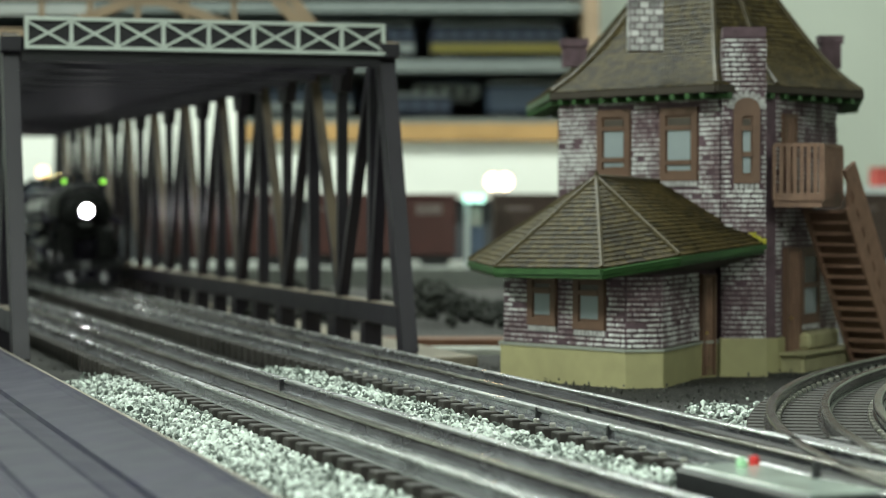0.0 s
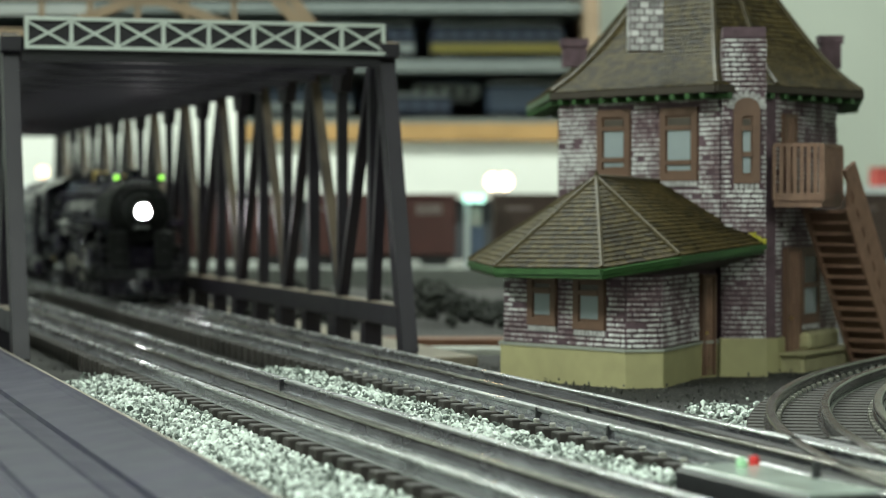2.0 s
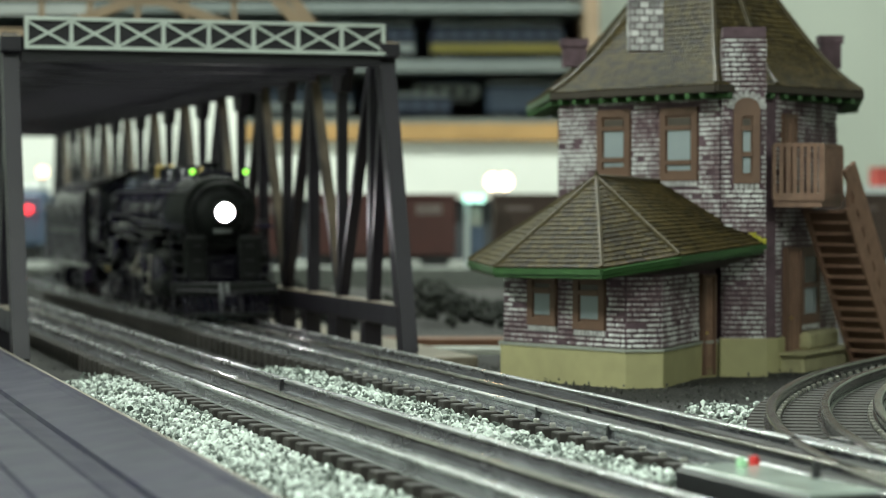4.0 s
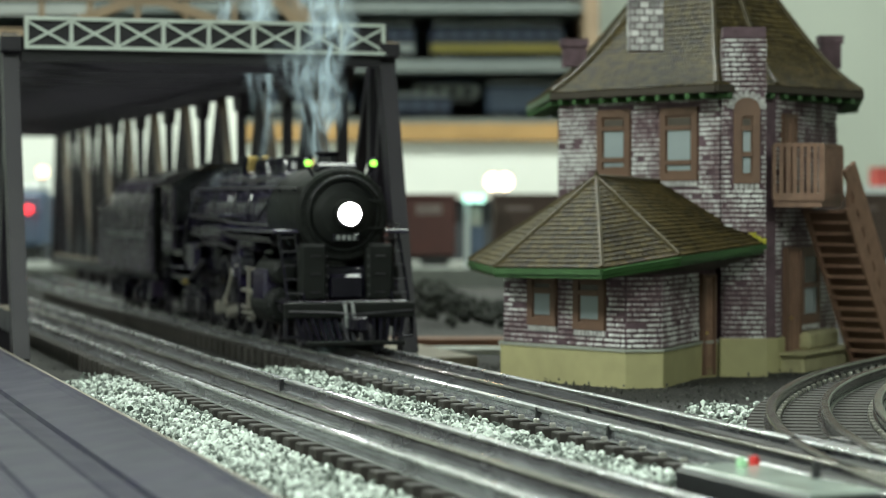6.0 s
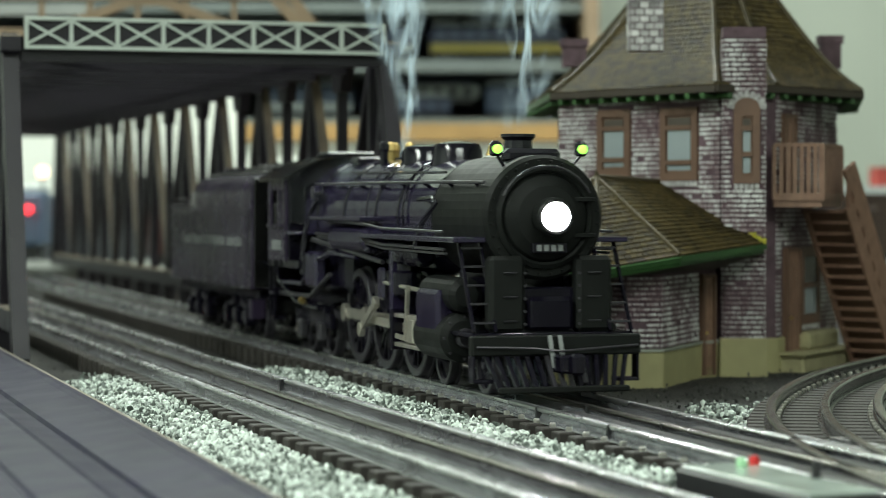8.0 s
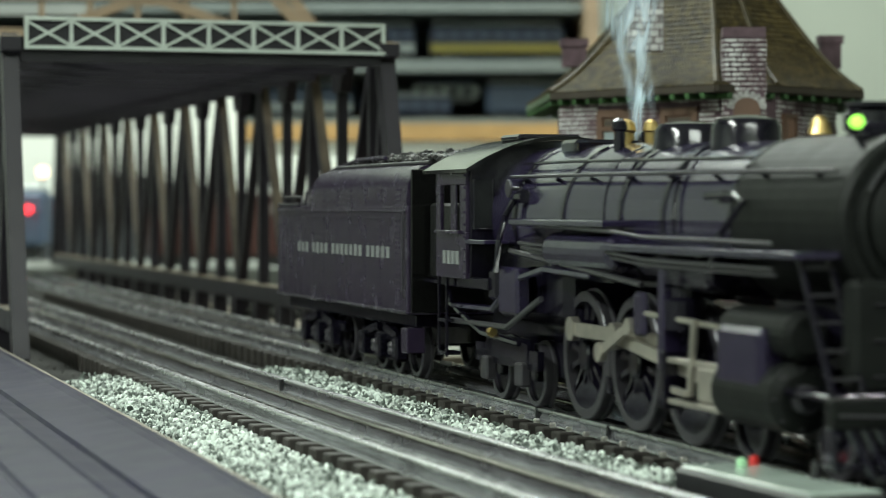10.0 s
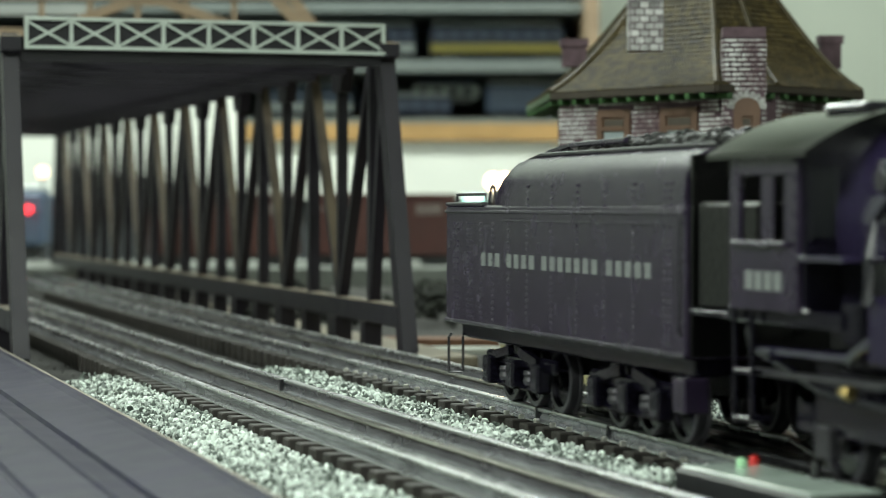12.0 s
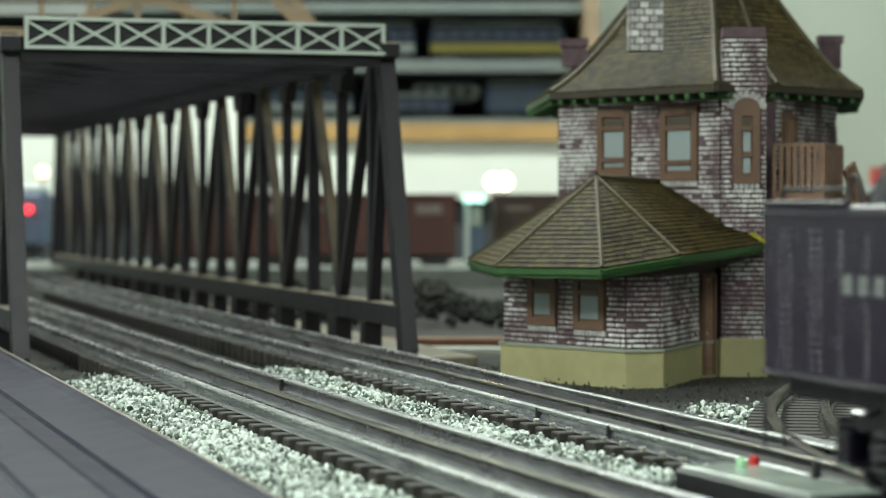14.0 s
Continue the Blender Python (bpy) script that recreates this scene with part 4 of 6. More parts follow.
    faces = ((E[0], E[1], apex, apex), (E[1], E[2], apex, apex), (E[2], E[3], apex, apex), (E[3], E[4], apex, ridge), ((0.372, 1.09, 0.0383), E[0], ridge, apex))
    for f in faces:
        roof_deck(deck, *f)
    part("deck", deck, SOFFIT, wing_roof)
    for f in faces:
        bm = bmesh.new()
        shingle_field(bm, *f, 20, 0.0030, rng)
        tagged(part("shingles", bm, SHINGLE, wing_roof, "rows of brushed brown shingles"), kind="stuff")
    for e in E[:4]:
        bm = bmesh.new()
        tube(bm, hip_line(e, apex, 0), 0.0010, 6)
        part("hip_cap", bm, RIDGE, wing_roof)
    bm = bmesh.new()
    tube(bm, hip_line(apex, ridge, 0), 0.0011, 6)
    part("ridge_cap", bm, RIDGE, wing_roof)
    bm = bmesh.new()
    lathe(bm, [(0.0016, 0), (0.0013, 0.002), (0.0006, 0.004)], 8, at=(apex[0], apex[1], apex[2] - 0.001))
    part("finial", bm, RIDGE, wing_roof)
    loop = [(0.372, 1.09, 0.0383), *E]
    for i in range(len(loop) - 1):
        bm = bmesh.new()
        a, b = Vector(loop[i]), Vector(loop[i + 1])
        for dz, t in ((-0.0014, 0.0024), (-0.0034, 0.0016)):
            inw = Vector((0.375 - (a.x + b.x) / 2, 1.0 - (a.y + b.y) / 2, 0)).normalized() * (0.0002 if dz > -0.002 else 0.0018)
            bar(bm, a + inw + Vector((0, 0, dz)), b + inw + Vector((0, 0, dz)), 0.0016, t, (1, 0, 0))
        part("fascia", bm, GREEN, wing_roof, "dark green eaves board")
    soff = bmesh.new()
    lo = [soff.verts.new((x, y, z - 0.0042)) for x, y, z in loop]
    wl = [soff.verts.new((x, y, 0.0350)) for x, y in ((0.375, 1.075), W[0], W[0], W[1], W[2], W[4])]
    for i in range(len(loop) - 1):
        try:
            soff.faces.new((lo[i], lo[i + 1], wl[i + 1], wl[i]))
        except ValueError:
            pass
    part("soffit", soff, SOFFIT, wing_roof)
    # moss where the wing roof meets the tower
    bm = bmesh.new()
    for i in range(150):
        t = rng.random() ** 0.7
        p = Vector(ridge).lerp(Vector(E[4]), t)
        r = rng.uniform(0.0005, 0.0012)
        bmesh.ops.create_icosphere(bm, subdivisions=1, radius=r, matrix=Matrix.Translation(p + Vector((rng.gauss(-0.001, 0.0009), rng.gauss(-0.001, 0.0009), rng.gauss(0.0006, 0.0004)))))
    tagged(part("moss", bm, MOSS, wing_roof, "yellow-green moss along the joint"), kind="stuff")
    # tower roof
    R = [(0.3978, 1.1765, 0.1150), (0.3696, 1.0597, 0.1163), (0.4127, 0.9633, 0.1162), (0.4507, 0.9833, 0.1172), (0.5087, 1.0150, 0.1167), (0.5480, 1.1000, 0.1160), (0.4850, 1.1950, 0.1150)]
    top = (0.4612, 1.0862, 0.2064)
    tr = new("tower_roof")
    tr.empty_display_size = 0.005
    tr.parent = st
    deck = bmesh.new()
    for i in range(len(R)):
        roof_deck(deck, R[i], R[(i + 1) % len(R)], top, top, 0.012)
    part("deck", deck, SOFFIT, tr)
    for i in range(len(R)):
        bm = bmesh.new()
        shingle_field(bm, R[i], R[(i + 1) % len(R)], top, top, 40, 0.0040, rng, 0.012)
        tagged(part("shingles", bm, SHINGLE, tr, "rows of brushed brown shingles"), kind="stuff")
        bm = bmesh.new()
        tube(bm, hip_line(R[i], top, 0.012, 12), 0.0013, 6)
        part("hip_cap", bm, RIDGE, tr)
        a, b = Vector(R[i]), Vector(R[(i + 1) % len(R)])
        bm = bmesh.new()
        bar(bm, a + Vector((0, 0, -0.0016)), b + Vector((0, 0, -0.0016)), 0.0022, 0.0030, (b - a).cross(Vector((0, 0, 1))))
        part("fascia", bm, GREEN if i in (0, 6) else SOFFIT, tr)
        n = max(2, int((b - a).length / 0.0095))
        cen = Vector((0.45, 1.07, 0))
        bk = bmesh.new()
        box(bk, -0.0014, 0.0014, -0.0045, 0.0045, -0.0028, 0.0, bevel=0.0005)
        me = bpy.data.meshes.new("bracket")
        bk.to_mesh(me)
        bk.free()
        me.materials.append(GREEN)
        for k in range(n):
            p = a.lerp(b, (k + 0.5) / n)
            p += (cen - Vector((p.x, p.y, 0))).normalized() * 0.0045
            ob = new("bracket", me)
            ob.parent = tr
            ob.matrix_basis = pose(p.x, p.y, p.z - 0.0032, 0, 0, math.degrees(math.atan2(b.y - a.y, b.x - a.x)))
    soff = bmesh.new()
    soff.faces.new([soff.verts.new((x, y, z - 0.0036)) for x, y, z in R][::-1])
    part("soffit", soff, SOFFIT, tr)
    # chimneys
    for nm, x, y, z0, z1, w, d in (("chimney", 0.3965, 1.0065, 0.1330, 0.1660, 0.0152, 0.011), ("chimney", 0.4060, 1.1290, 0.1330, 0.1470, 0.012, 0.011), ("chimney", 0.5285, 1.0900, 0.1320, 0.1485, 0.010, 0.010)):
        ch = new(nm)
        ch.empty_display_size = 0.005
        ch.parent = st
        ch.matrix_basis = pose(x, y, 0, 0, 0, -16.6)
        bm = bmesh.new()
        box(bm, -w / 2, w / 2, -d / 2, d / 2, z0, z1)
        part("shaft", bm, MORTAR, ch)
        if z1 > 0.15:
            jb = bmesh.new()
            z = z0
            k = 0
            while z < z1 - 0.002:
                for i in range(4):
                    ua = -w / 2 + (i - 0.5 * (k % 2)) * w / 3.5
                    ub = min(w / 2, ua + w / 3.5)
                    ua = max(-w / 2, ua)
                    if ub - ua > 0.001:
                        box(jb, ua + 0.0003, ub - 0.0003, -d / 2 - 0.0006, -d / 2 + 0.0002, z + 0.0003, z + 0.0029)
                for i in range(3):
                    va = -d / 2 + i * d / 3
                    box(jb, -w / 2 - 0.0006, -w / 2 + 0.0002, va + 0.0003, va + d / 3 - 0.0003, z + 0.0003, z + 0.0029)
                z += 0.0032
                k += 1
            tagged(part("brickwork", jb, BRICK_WHITE, ch, "white brushed bricks"), kind="stuff")
        else:
            bm = bmesh.new()
            box(bm, -w / 2 - 0.001, w / 2 + 0.001, -d / 2 - 0.001, d / 2 + 0.001, z1 - 0.004, z1)
            part("cap", bm, MORTAR, ch)
    # balcony and outside stair on the tower's shaded side
    bal = new("balcony")
    bal.empty_display_size = 0.005
    bal.parent = st
    P0, P1, P2 = Vector((0.4450, 0.9736, 0)), Vector((0.4656, 0.9676, 0)), Vector((0.4920, 1.0030, 0))
    bm = prism(bmesh.new(), [(P0.x, P0.y), (P1.x, P1.y), (P2.x, P2.y), (0.474, 1.012), (0.4514, 0.990)], 0.0625, 0.0655)
    part("floor", bm, STAIR, bal)
    for a, b, n in ((P0, P1, 7), (P1, P2, 12)):
        bm = bmesh.new()
        bar(bm, a + Vector((0, 0, 0.0903)), b + Vector((0, 0, 0.0903)), 0.0022, 0.0016, (b - a).cross(Vector((0, 0, 1))))
        bar(bm, a + Vector((0, 0, 0.0672)), b + Vector((0, 0, 0.0672)), 0.0020, 0.0034, (b - a).cross(Vector((0, 0, 1))))
        part("rail", bm, STAIR, bal)
        for k in range(n + 1):
            p = a.lerp(b, k / n)
            bm = bmesh.new()
            bar(bm, p + Vector((0, 0, 0.0655)), p + Vector((0, 0, 0.090)), 0.0018, 0.0018 if k % n else 0.0026, b - a)
            part("baluster", bm, STAIR, bal)
    stair = new("stair")
    stair.empty_display_size = 0.005
    stair.parent = st
    a0, a1 = Vector((0.4720, 0.9972, 0.0630)), Vector((0.5105, 1.0232, GROUND))
    wdt = Vector((0.0110, -0.0210, 0))
    n = 15
    for k in range(n):
        p = a0.lerp(a1, (k + 0.5) / n)
        bm = bmesh.new()
        q = p + wdt
        bar(bm, p, q, 0.0052, 0.0016, (a1 - a0).normalized() - Vector((0, 0, (a1 - a0).normalized().z)))
        part("tread", bm, STAIR, stair)
    bm = bmesh.new()
    bar(bm, a0 + wdt / 2 + Vector((0.0005, 0.0006, -0.0022)), a1 + wdt / 2 + Vector((-0.0005, 0.0006, 0.001)), wdt.length - 0.002, 0.0010, wdt)
    part("riser_panel", bm, FRAME, stair)
    for off, hgt in ((Vector((0, 0, 0)), 0.006), (wdt, 0.006)):
        bm = bmesh.new()
        bar(bm, a0 + off, a1 + off, 0.0016, hgt, wdt)
        part("stringer", bm, STAIR, stair)
    for off in (wdt,):
        up = Vector((0, 0, 0.018))
        bm = bmesh.new()
        bar(bm, a0 + off + up, a1 + off + up, 0.0018, 0.0085, wdt)
        part("hand_rail", bm, STAIR, stair)
        for k in range(10):
            p = a0.lerp(a1, k / 9.5) + off
            bm = bmesh.new()
            bar(bm, p, p + up, 0.0014, 0.0022, wdt)
            part("baluster", bm, STAIR, stair)
    # stepped ochre footing along the tower's shaded side
    m = wall_frame(T[2], T[3])
    for nm, u0, u1, d, z0, z1 in (("footing", 0.004, 0.074, 0.0120, GROUND - 0.001, -0.0056), ("footing_slab", 0.002, 0.078, 0.0140, -0.0056, -0.0034), ("footing_block", 0.028, 0.070, 0.0070, -0.0034, 0.0045)):
        bm = box(bmesh.new(), u0, u1, -d, 0.001, z0, z1, bevel=0.0011)
        for v in bm.verts:
            v.co += Vector((0.0006 * noise.noise(v.co * 300), 0.0008 * noise.noise(v.co * 260 + Vector((5, 0, 0))), 0.0005 * noise.noise(v.co * 280 + Vector((0, 7, 0)))))
        bmesh.ops.transform(bm, matrix=m, verts=bm.verts)
        part(nm, bm, STONE, st, "ochre cast stone footing")
    # bricks, nearest faces piece by piece
    hA = [(0.0160, 0.0350, 0.0090, 0.0355), (0.0450, 0.0650, 0.0083, 0.0355)]
    lay_bricks(wall, W[0], W[1], plinth_top, 0.0352, hA, rng)
    lay_bricks(wall, W[1], W[2], plinth_top, 0.0352, (), rng)
    lay_bricks(wall, W[2], W[3], plinth_top, 0.0352, (), rng, single=False)
    lay_bricks(tower, T[0], T[1], plinth_top + 17 * COURSE, 0.1135, [(0.0240, 0.0450, 0.0740, 0.1080), (0.0620, 0.0845, 0.0720, 0.1080)], rng, single=False)
    lay_bricks(tower, T[2], T[3], plinth_top, 0.1135, [(0.0055, 0.0300, 0.0, 0.0445), (0.0325, 0.0605, 0.0055, 0.0445), (0.0055, 0.0235, 0.063, 0.1055)], rng, single=False)
    lay_bricks(pilaster, PL, PR, plinth_top, 0.1375, [(0.0036, 0.0164, 0.0705, 0.1125)], rng, bare=0.03)
    lay_bricks(pilaster, PR, pil[2], plinth_top, 0.1375, (), rng, single=False)
    lay_bricks(pilaster, pil[3], PL, plinth_top, 0.1375, (), rng, single=False)
    return st


BRICK_WHITE = material("white_brushed_brick", (0.40, 0.38, 0.38), 0.8, 0, 0.5, 300, 0.5, second=(0.72, 0.70, 0.70), island=0.3)
build_station()

# ---- the train: locomotive and tender, built facing -y, rails at z = 0 ----
ENGINE = material("satin_black_enamel", (0.006, 0.005, 0.0105), 0.13, 0.0, 0.25, 120, 0.02, blotch=30, spec=0.45)
CABTOP = material("gloss_black_roof", (0.006, 0.006, 0.006), 0.09, 0.0, 0.2, 80, 0.0, blotch=25, spec=0.5)
SMOKEBOX = material("graphite_smokebox", (0.008, 0.009, 0.0085), 0.5, 0.0, 0.2, 150, 0.12, blotch=30, spec=0.16)
SHEEN = material("purple_black_boiler", (0.018, 0.0135, 0.036), 0.15, 0.0, 0.2, 120, 0.015, blotch=20, spec=0.8)
TENDER = material("tender_black_enamel", (0.024, 0.0165, 0.0350), 0.25, 0.0, 0.2, 120, 0.004, blotch=25, spec=0.45)
ROD = material("worn_nickel_rod", (0.50, 0.47, 0.42), 0.38, 0.85, 0.3, 200, 0.15)
TYRE = material("dark_tyre", (0.05, 0.047, 0.055), 0.35, 0.4, 0.2, 200)
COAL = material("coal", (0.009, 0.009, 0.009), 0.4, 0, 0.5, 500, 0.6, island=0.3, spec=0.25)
LETTER = material("pale_lettering", (0.19, 0.20, 0.20), 0.6, 0, 0.1, 300)
LENS = glow("headlight_lens", (1.0, 0.96, 0.98), 70.0)
GREENLENS = glow("green_marker_lens", (0.36, 1.0, 0.10), 1.7)
DARKGLASS = material("dark_cab_glass", (0.012, 0.013, 0.014), 0.1, 0, 0.1, 50)

LOCO_MID, TENDER_MID = 0.150, 0.451
R_DRIVER, R_TRUCK = 0.0190, 0.0100
CRANK = 0.0078


def shift(bm, dy):
    bmesh.ops.translate(bm, verts=bm.verts, vec=(0, dy, 0))
    return bm


def wheel_mesh(r, spokes, inner):
    """A spoked wheel about the x axis, its outer face to -x."""
    bm = bmesh.new()
    n = 36
    prof = [(r * 0.84, -0.0016), (r * 0.98, -0.0016), (r, -0.0012), (r, 0.0012), (r + 0.0009, 0.0014), (r + 0.0009, 0.0022), (r * 0.84, 0.0022)]
    rings = []
    for pr, px_ in prof:
        rings.append([bm.verts.new((px_, pr * math.cos(2 * math.pi * i / n), pr * math.sin(2 * math.pi * i / n))) for i in range(n)])
    for k in range(len(rings)):
        a, b = rings[k], rings[(k + 1) % len(rings)]
        for i in range(n):
            bm.faces.new((a[i], a[(i + 1) % n], b[(i + 1) % n], b[i]))
    bmesh.ops.recalc_face_normals(bm, faces=bm.faces)
    return bm


def wheel_centre(r, spokes, weight):
    bm = bmesh.new()
    lathe(bm, [(r * 0.20, -0.0022), (r * 0.24, -0.0016), (r * 0.24, 0.0018)], 16, axis="x")
    if not weight:
        lathe(bm, [(r * 0.86, -0.0004), (r * 0.86, 0.0010)], 24, axis="x")
    if weight:
        pts = [(r * 0.86 * math.cos(math.pi + t), r * 0.86 * math.sin(math.pi + t)) for t in [(-0.75 + 1.5 * i / 8) for i in range(9)]]
        pts += [(r * 0.46 * math.cos(math.pi + t), r * 0.46 * math.sin(math.pi + t)) for t in (0.5, 0, -0.5)]
        a = [bm.verts.new((-0.0013, y, z)) for y, z in pts]
        b = [bm.verts.new((0.0010, y, z)) for y, z in pts]
        bm.faces.new(a)
        bm.faces.new(b[::-1])
        for i in range(len(pts)):
            bm.faces.new((a[i], b[i], b[(i + 1) % len(pts)], a[(i + 1) % len(pts)]))
        lathe(bm, [(0.0026, -0.0034), (0.0026, 0.0)], 12, axis="x", at=(0, CRANK, 0))
    bmesh.ops.recalc_face_normals(bm, faces=bm.faces)
    return bm


spokes_made = {}


def spoke_mesh(r):
    if r not in spokes_made:
        bm = bmesh.new()
        bar(bm, (0, r * 0.2, 0), (0, r * 0.87, 0), 0.0014, r * 0.085, (1, 0, 0))
        me = bpy.data.meshes.new("spoke")
        bm.to_mesh(me)
        bm.free()
        me.materials.append(ENGINE)
        spokes_made[r] = me
    return spokes_made[r]


spinning = []   # (object, x, y, z, radius, flip)


def add_wheel(parent, name, x, y, r, spokes, weight):
    w = part(name, wheel_centre(r, spokes, weight), ENGINE, parent)
    part("tyre", wheel_mesh(r, spokes, 0), TYRE, w)
    if weight:
        me = spoke_mesh(r)
        for k in range(spokes):
            sp = new("spoke", me)
            sp.parent = w
            sp.matrix_basis = Matrix.Rotation(2 * math.pi * k / spokes, 4, "X")
    spinning.append((w, x, y, r))
    return w


def build_loco():
    lo = thing("steam_locomotive", "black steam locomotive with lit headlight and silver rods", "locomotive")
    O = -LOCO_MID
    cz = 0.0592

    def put(name, bm, mat, label="", smooth=False, parent=None):
        return part(name, shift(bm, O), mat, parent or lo, label, smooth)

    def cyl(r0, y0, y1, x, z, n=20, r1=None):
        return lathe(bmesh.new(), [(r0, y0), (r0 if r1 is None else r1, y1)], n, axis="y", at=(x, 0, z))

    def bx(x0, x1, y0, y1, z0, z1, bevel=0.0005):
        return box(bmesh.new(), x0, x1, y0, y1, z0, z1, bevel=bevel)
    # boiler
    put("smokebox", lathe(bmesh.new(), [(0.0150, 0.0135), (0.0198, 0.0135), (0.0210, 0.0150), (0.0212, 0.074), (0.0205, 0.0742)], 48, axis="y", at=(0, 0, cz)), SMOKEBOX)
    put("smokebox_door", lathe(bmesh.new(), [(0.006, 0.0085), (0.0105, 0.0092), (0.0140, 0.0112), (0.0150, 0.0128), (0.0150, 0.0145)], 40, axis="y", at=(0, 0, cz)), SMOKEBOX, "dished smokebox door")
    for k in range(16):
        a = 2 * math.pi * k / 16
        put("door_bolt", lathe(bmesh.new(), [(0.0007, 0.0122), (0.0007, 0.0140)], 6, axis="y", at=(0.0162 * math.cos(a), 0, cz + 0.0162 * math.sin(a))), SMOKEBOX)
    put("boiler", lathe(bmesh.new(), [(0.0206, 0.074), (0.0210, 0.110), (0.0222, 0.165), (0.0230, 0.200), (0.0230, 0.268)], 48, axis="y", at=(0, 0, cz)), SHEEN, "purple-black boiler jacket")
    for y, r in ((0.076, 0.0213), (0.120, 0.0218), (0.150, 0.0224), (0.195, 0.0235), (0.240, 0.0236)):
        put("boiler_band", lathe(bmesh.new(), [(r - 0.001, y - 0.0013), (r, y - 0.001), (r, y + 0.001), (r - 0.001, y + 0.0013)], 40, axis="y", at=(0, 0, cz)), ENGINE)
    put("firebox", bx(-0.0215, 0.0215, 0.196, 0.267, 0.027, 0.060, 0.003), ENGINE)
    put("frame", bx(-0.0100, 0.0100, 0.010, 0.290, 0.012, 0.036), ENGINE)
    put("saddle", bx(-0.0150, 0.0150, 0.028, 0.064, 0.022, 0.043, 0.003), ENGINE)
    put("cab_floor", bx(-0.0290, 0.0290, 0.250, 0.306, 0.036, 0.040), ENGINE)
    # headlight and number plate
    put("headlight", lathe(bmesh.new(), [(0.0058, 0.0012), (0.0064, 0.0018), (0.0064, 0.0070), (0.0045, 0.0095)], 24, axis="y", at=(0, 0, cz + 0.0003)), SMOKEBOX)
    put("headlight_lens", lathe(bmesh.new(), [(0.0024, -0.0001), (0.0045, 0.0006), (0.0051, 0.0016)], 24, axis="y", at=(0, 0, cz + 0.0003)), LENS, "brilliant white headlight lens")
    plate = put("number_plate", bx(-0.0060, 0.0060, 0.0075, 0.0092, cz - 0.0118, cz - 0.0084, 0.0002), ENGINE)
    for i in range(4):
        put("plate_mark", bx(-0.0046 + i * 0.0025, -0.0030 + i * 0.0025, 0.0071, 0.0076, cz - 0.0112, cz - 0.0090, 0), LETTER, parent=plate)
    for s in (-1, 1):
        put("marker_bracket", tube(bmesh.new(), [(s * 0.0120, 0.020, cz + 0.017), (s * 0.0145, 0.019, cz + 0.0205), (s * 0.0150, 0.019, cz + 0.0220)], 0.0006), ENGINE)
        ml = put("marker_lamp", lathe(bmesh.new(), [(0.0012, 0.0), (0.0021, 0.0006), (0.0021, 0.0042), (0.0010, 0.0052)], 14, axis="z", at=(s * 0.0151, 0.0195, cz + 0.0205)), ENGINE)
        put("marker_lens", lathe(bmesh.new(), [(0.0008, 0.0162), (0.0016, 0.0168), (0.0016, 0.0185)], 12, axis="y", at=(s * 0.0151, 0, cz + 0.0229)), GREENLENS, "glowing green lens", parent=ml)
    # stack, domes, valves
    put("smokestack", lathe(bmesh.new(), [(0.0070, 0.0775), (0.0052, 0.0805), (0.0048, 0.0855), (0.0060, 0.0868), (0.0060, 0.0878), (0.0042, 0.0878), (0.0040, 0.0850)], 24, at=(0, 0.041, 0)), ENGINE)
    put("feedwater_heater", bx(-0.0100, 0.0100, 0.024, 0.031, 0.0775, 0.0825, 0.0015), ENGINE)
    put("steam_dome", lathe(bmesh.new(), [(0.0105, 0.0770), (0.0096, 0.0795), (0.0093, 0.0840), (0.0082, 0.0862), (0.0040, 0.0872)], 28, at=(0, 0.113, 0)), ENGINE, "", True)
    put("sand_dome", lathe(bmesh.new(), [(0.0115, 0.0775), (0.0104, 0.0800), (0.0101, 0.0840), (0.0088, 0.0861), (0.0045, 0.0869)], 28, at=(0, 0.152, 0)), ENGINE, "", True)
    for x, y in ((-0.004, 0.192), (0.004, 0.192), (0.0, 0.200), (-0.009, 0.184)):
        put("safety_valve", lathe(bmesh.new(), [(0.0018, 0.0790), (0.0018, 0.0850), (0.0024, 0.0856), (0.0020, 0.0880), (0.0008, 0.0890)], 10, at=(x, y, 0)), BRASS if y > 0.19 else ENGINE, "brass safety valve" if y > 0.19 else "")
    bell = put("bell", lathe(bmesh.new(), [(0.0032, 0.0810), (0.0026, 0.0825), (0.0020, 0.0845), (0.0008, 0.0856)], 14, at=(0, 0.068, 0)), BRASS, "brass bell")
    put("generator", cyl(0.0032, 0.205, 0.215, 0.008, 0.0830, 12), ENGINE)
    put("whistle_turret", bx(-0.0120, 0.0120, 0.214, 0.228, 0.0790, 0.0835, 0.001), ENGINE)
    # fittings on both sides
    for s in (-1, 1):
        put("handrail", tube(bmesh.new(), [(s * 0.0190, 0.020, cz + 0.0118), (s * 0.0200, 0.080, cz + 0.0124), (s * 0.0215, 0.160, cz + 0.0128), (s * 0.0225, 0.245, cz + 0.0130)], 0.00055), TYRE)
        put("sand_pipe_rail", tube(bmesh.new(), [(s * 0.0165, 0.072, cz + 0.0158), (s * 0.0180, 0.200, cz + 0.0172), (s * 0.0180, 0.245, cz + 0.0172)], 0.0005), ENGINE)
        for k in range(8):
            y = 0.030 + k * 0.029
            put("stanchion", tube(bmesh.new(), [(s * 0.0178, y, cz + 0.0105), (s * (0.0192 + 0.0035 * k / 8), y, cz + 0.0121)], 0.0007), ENGINE)
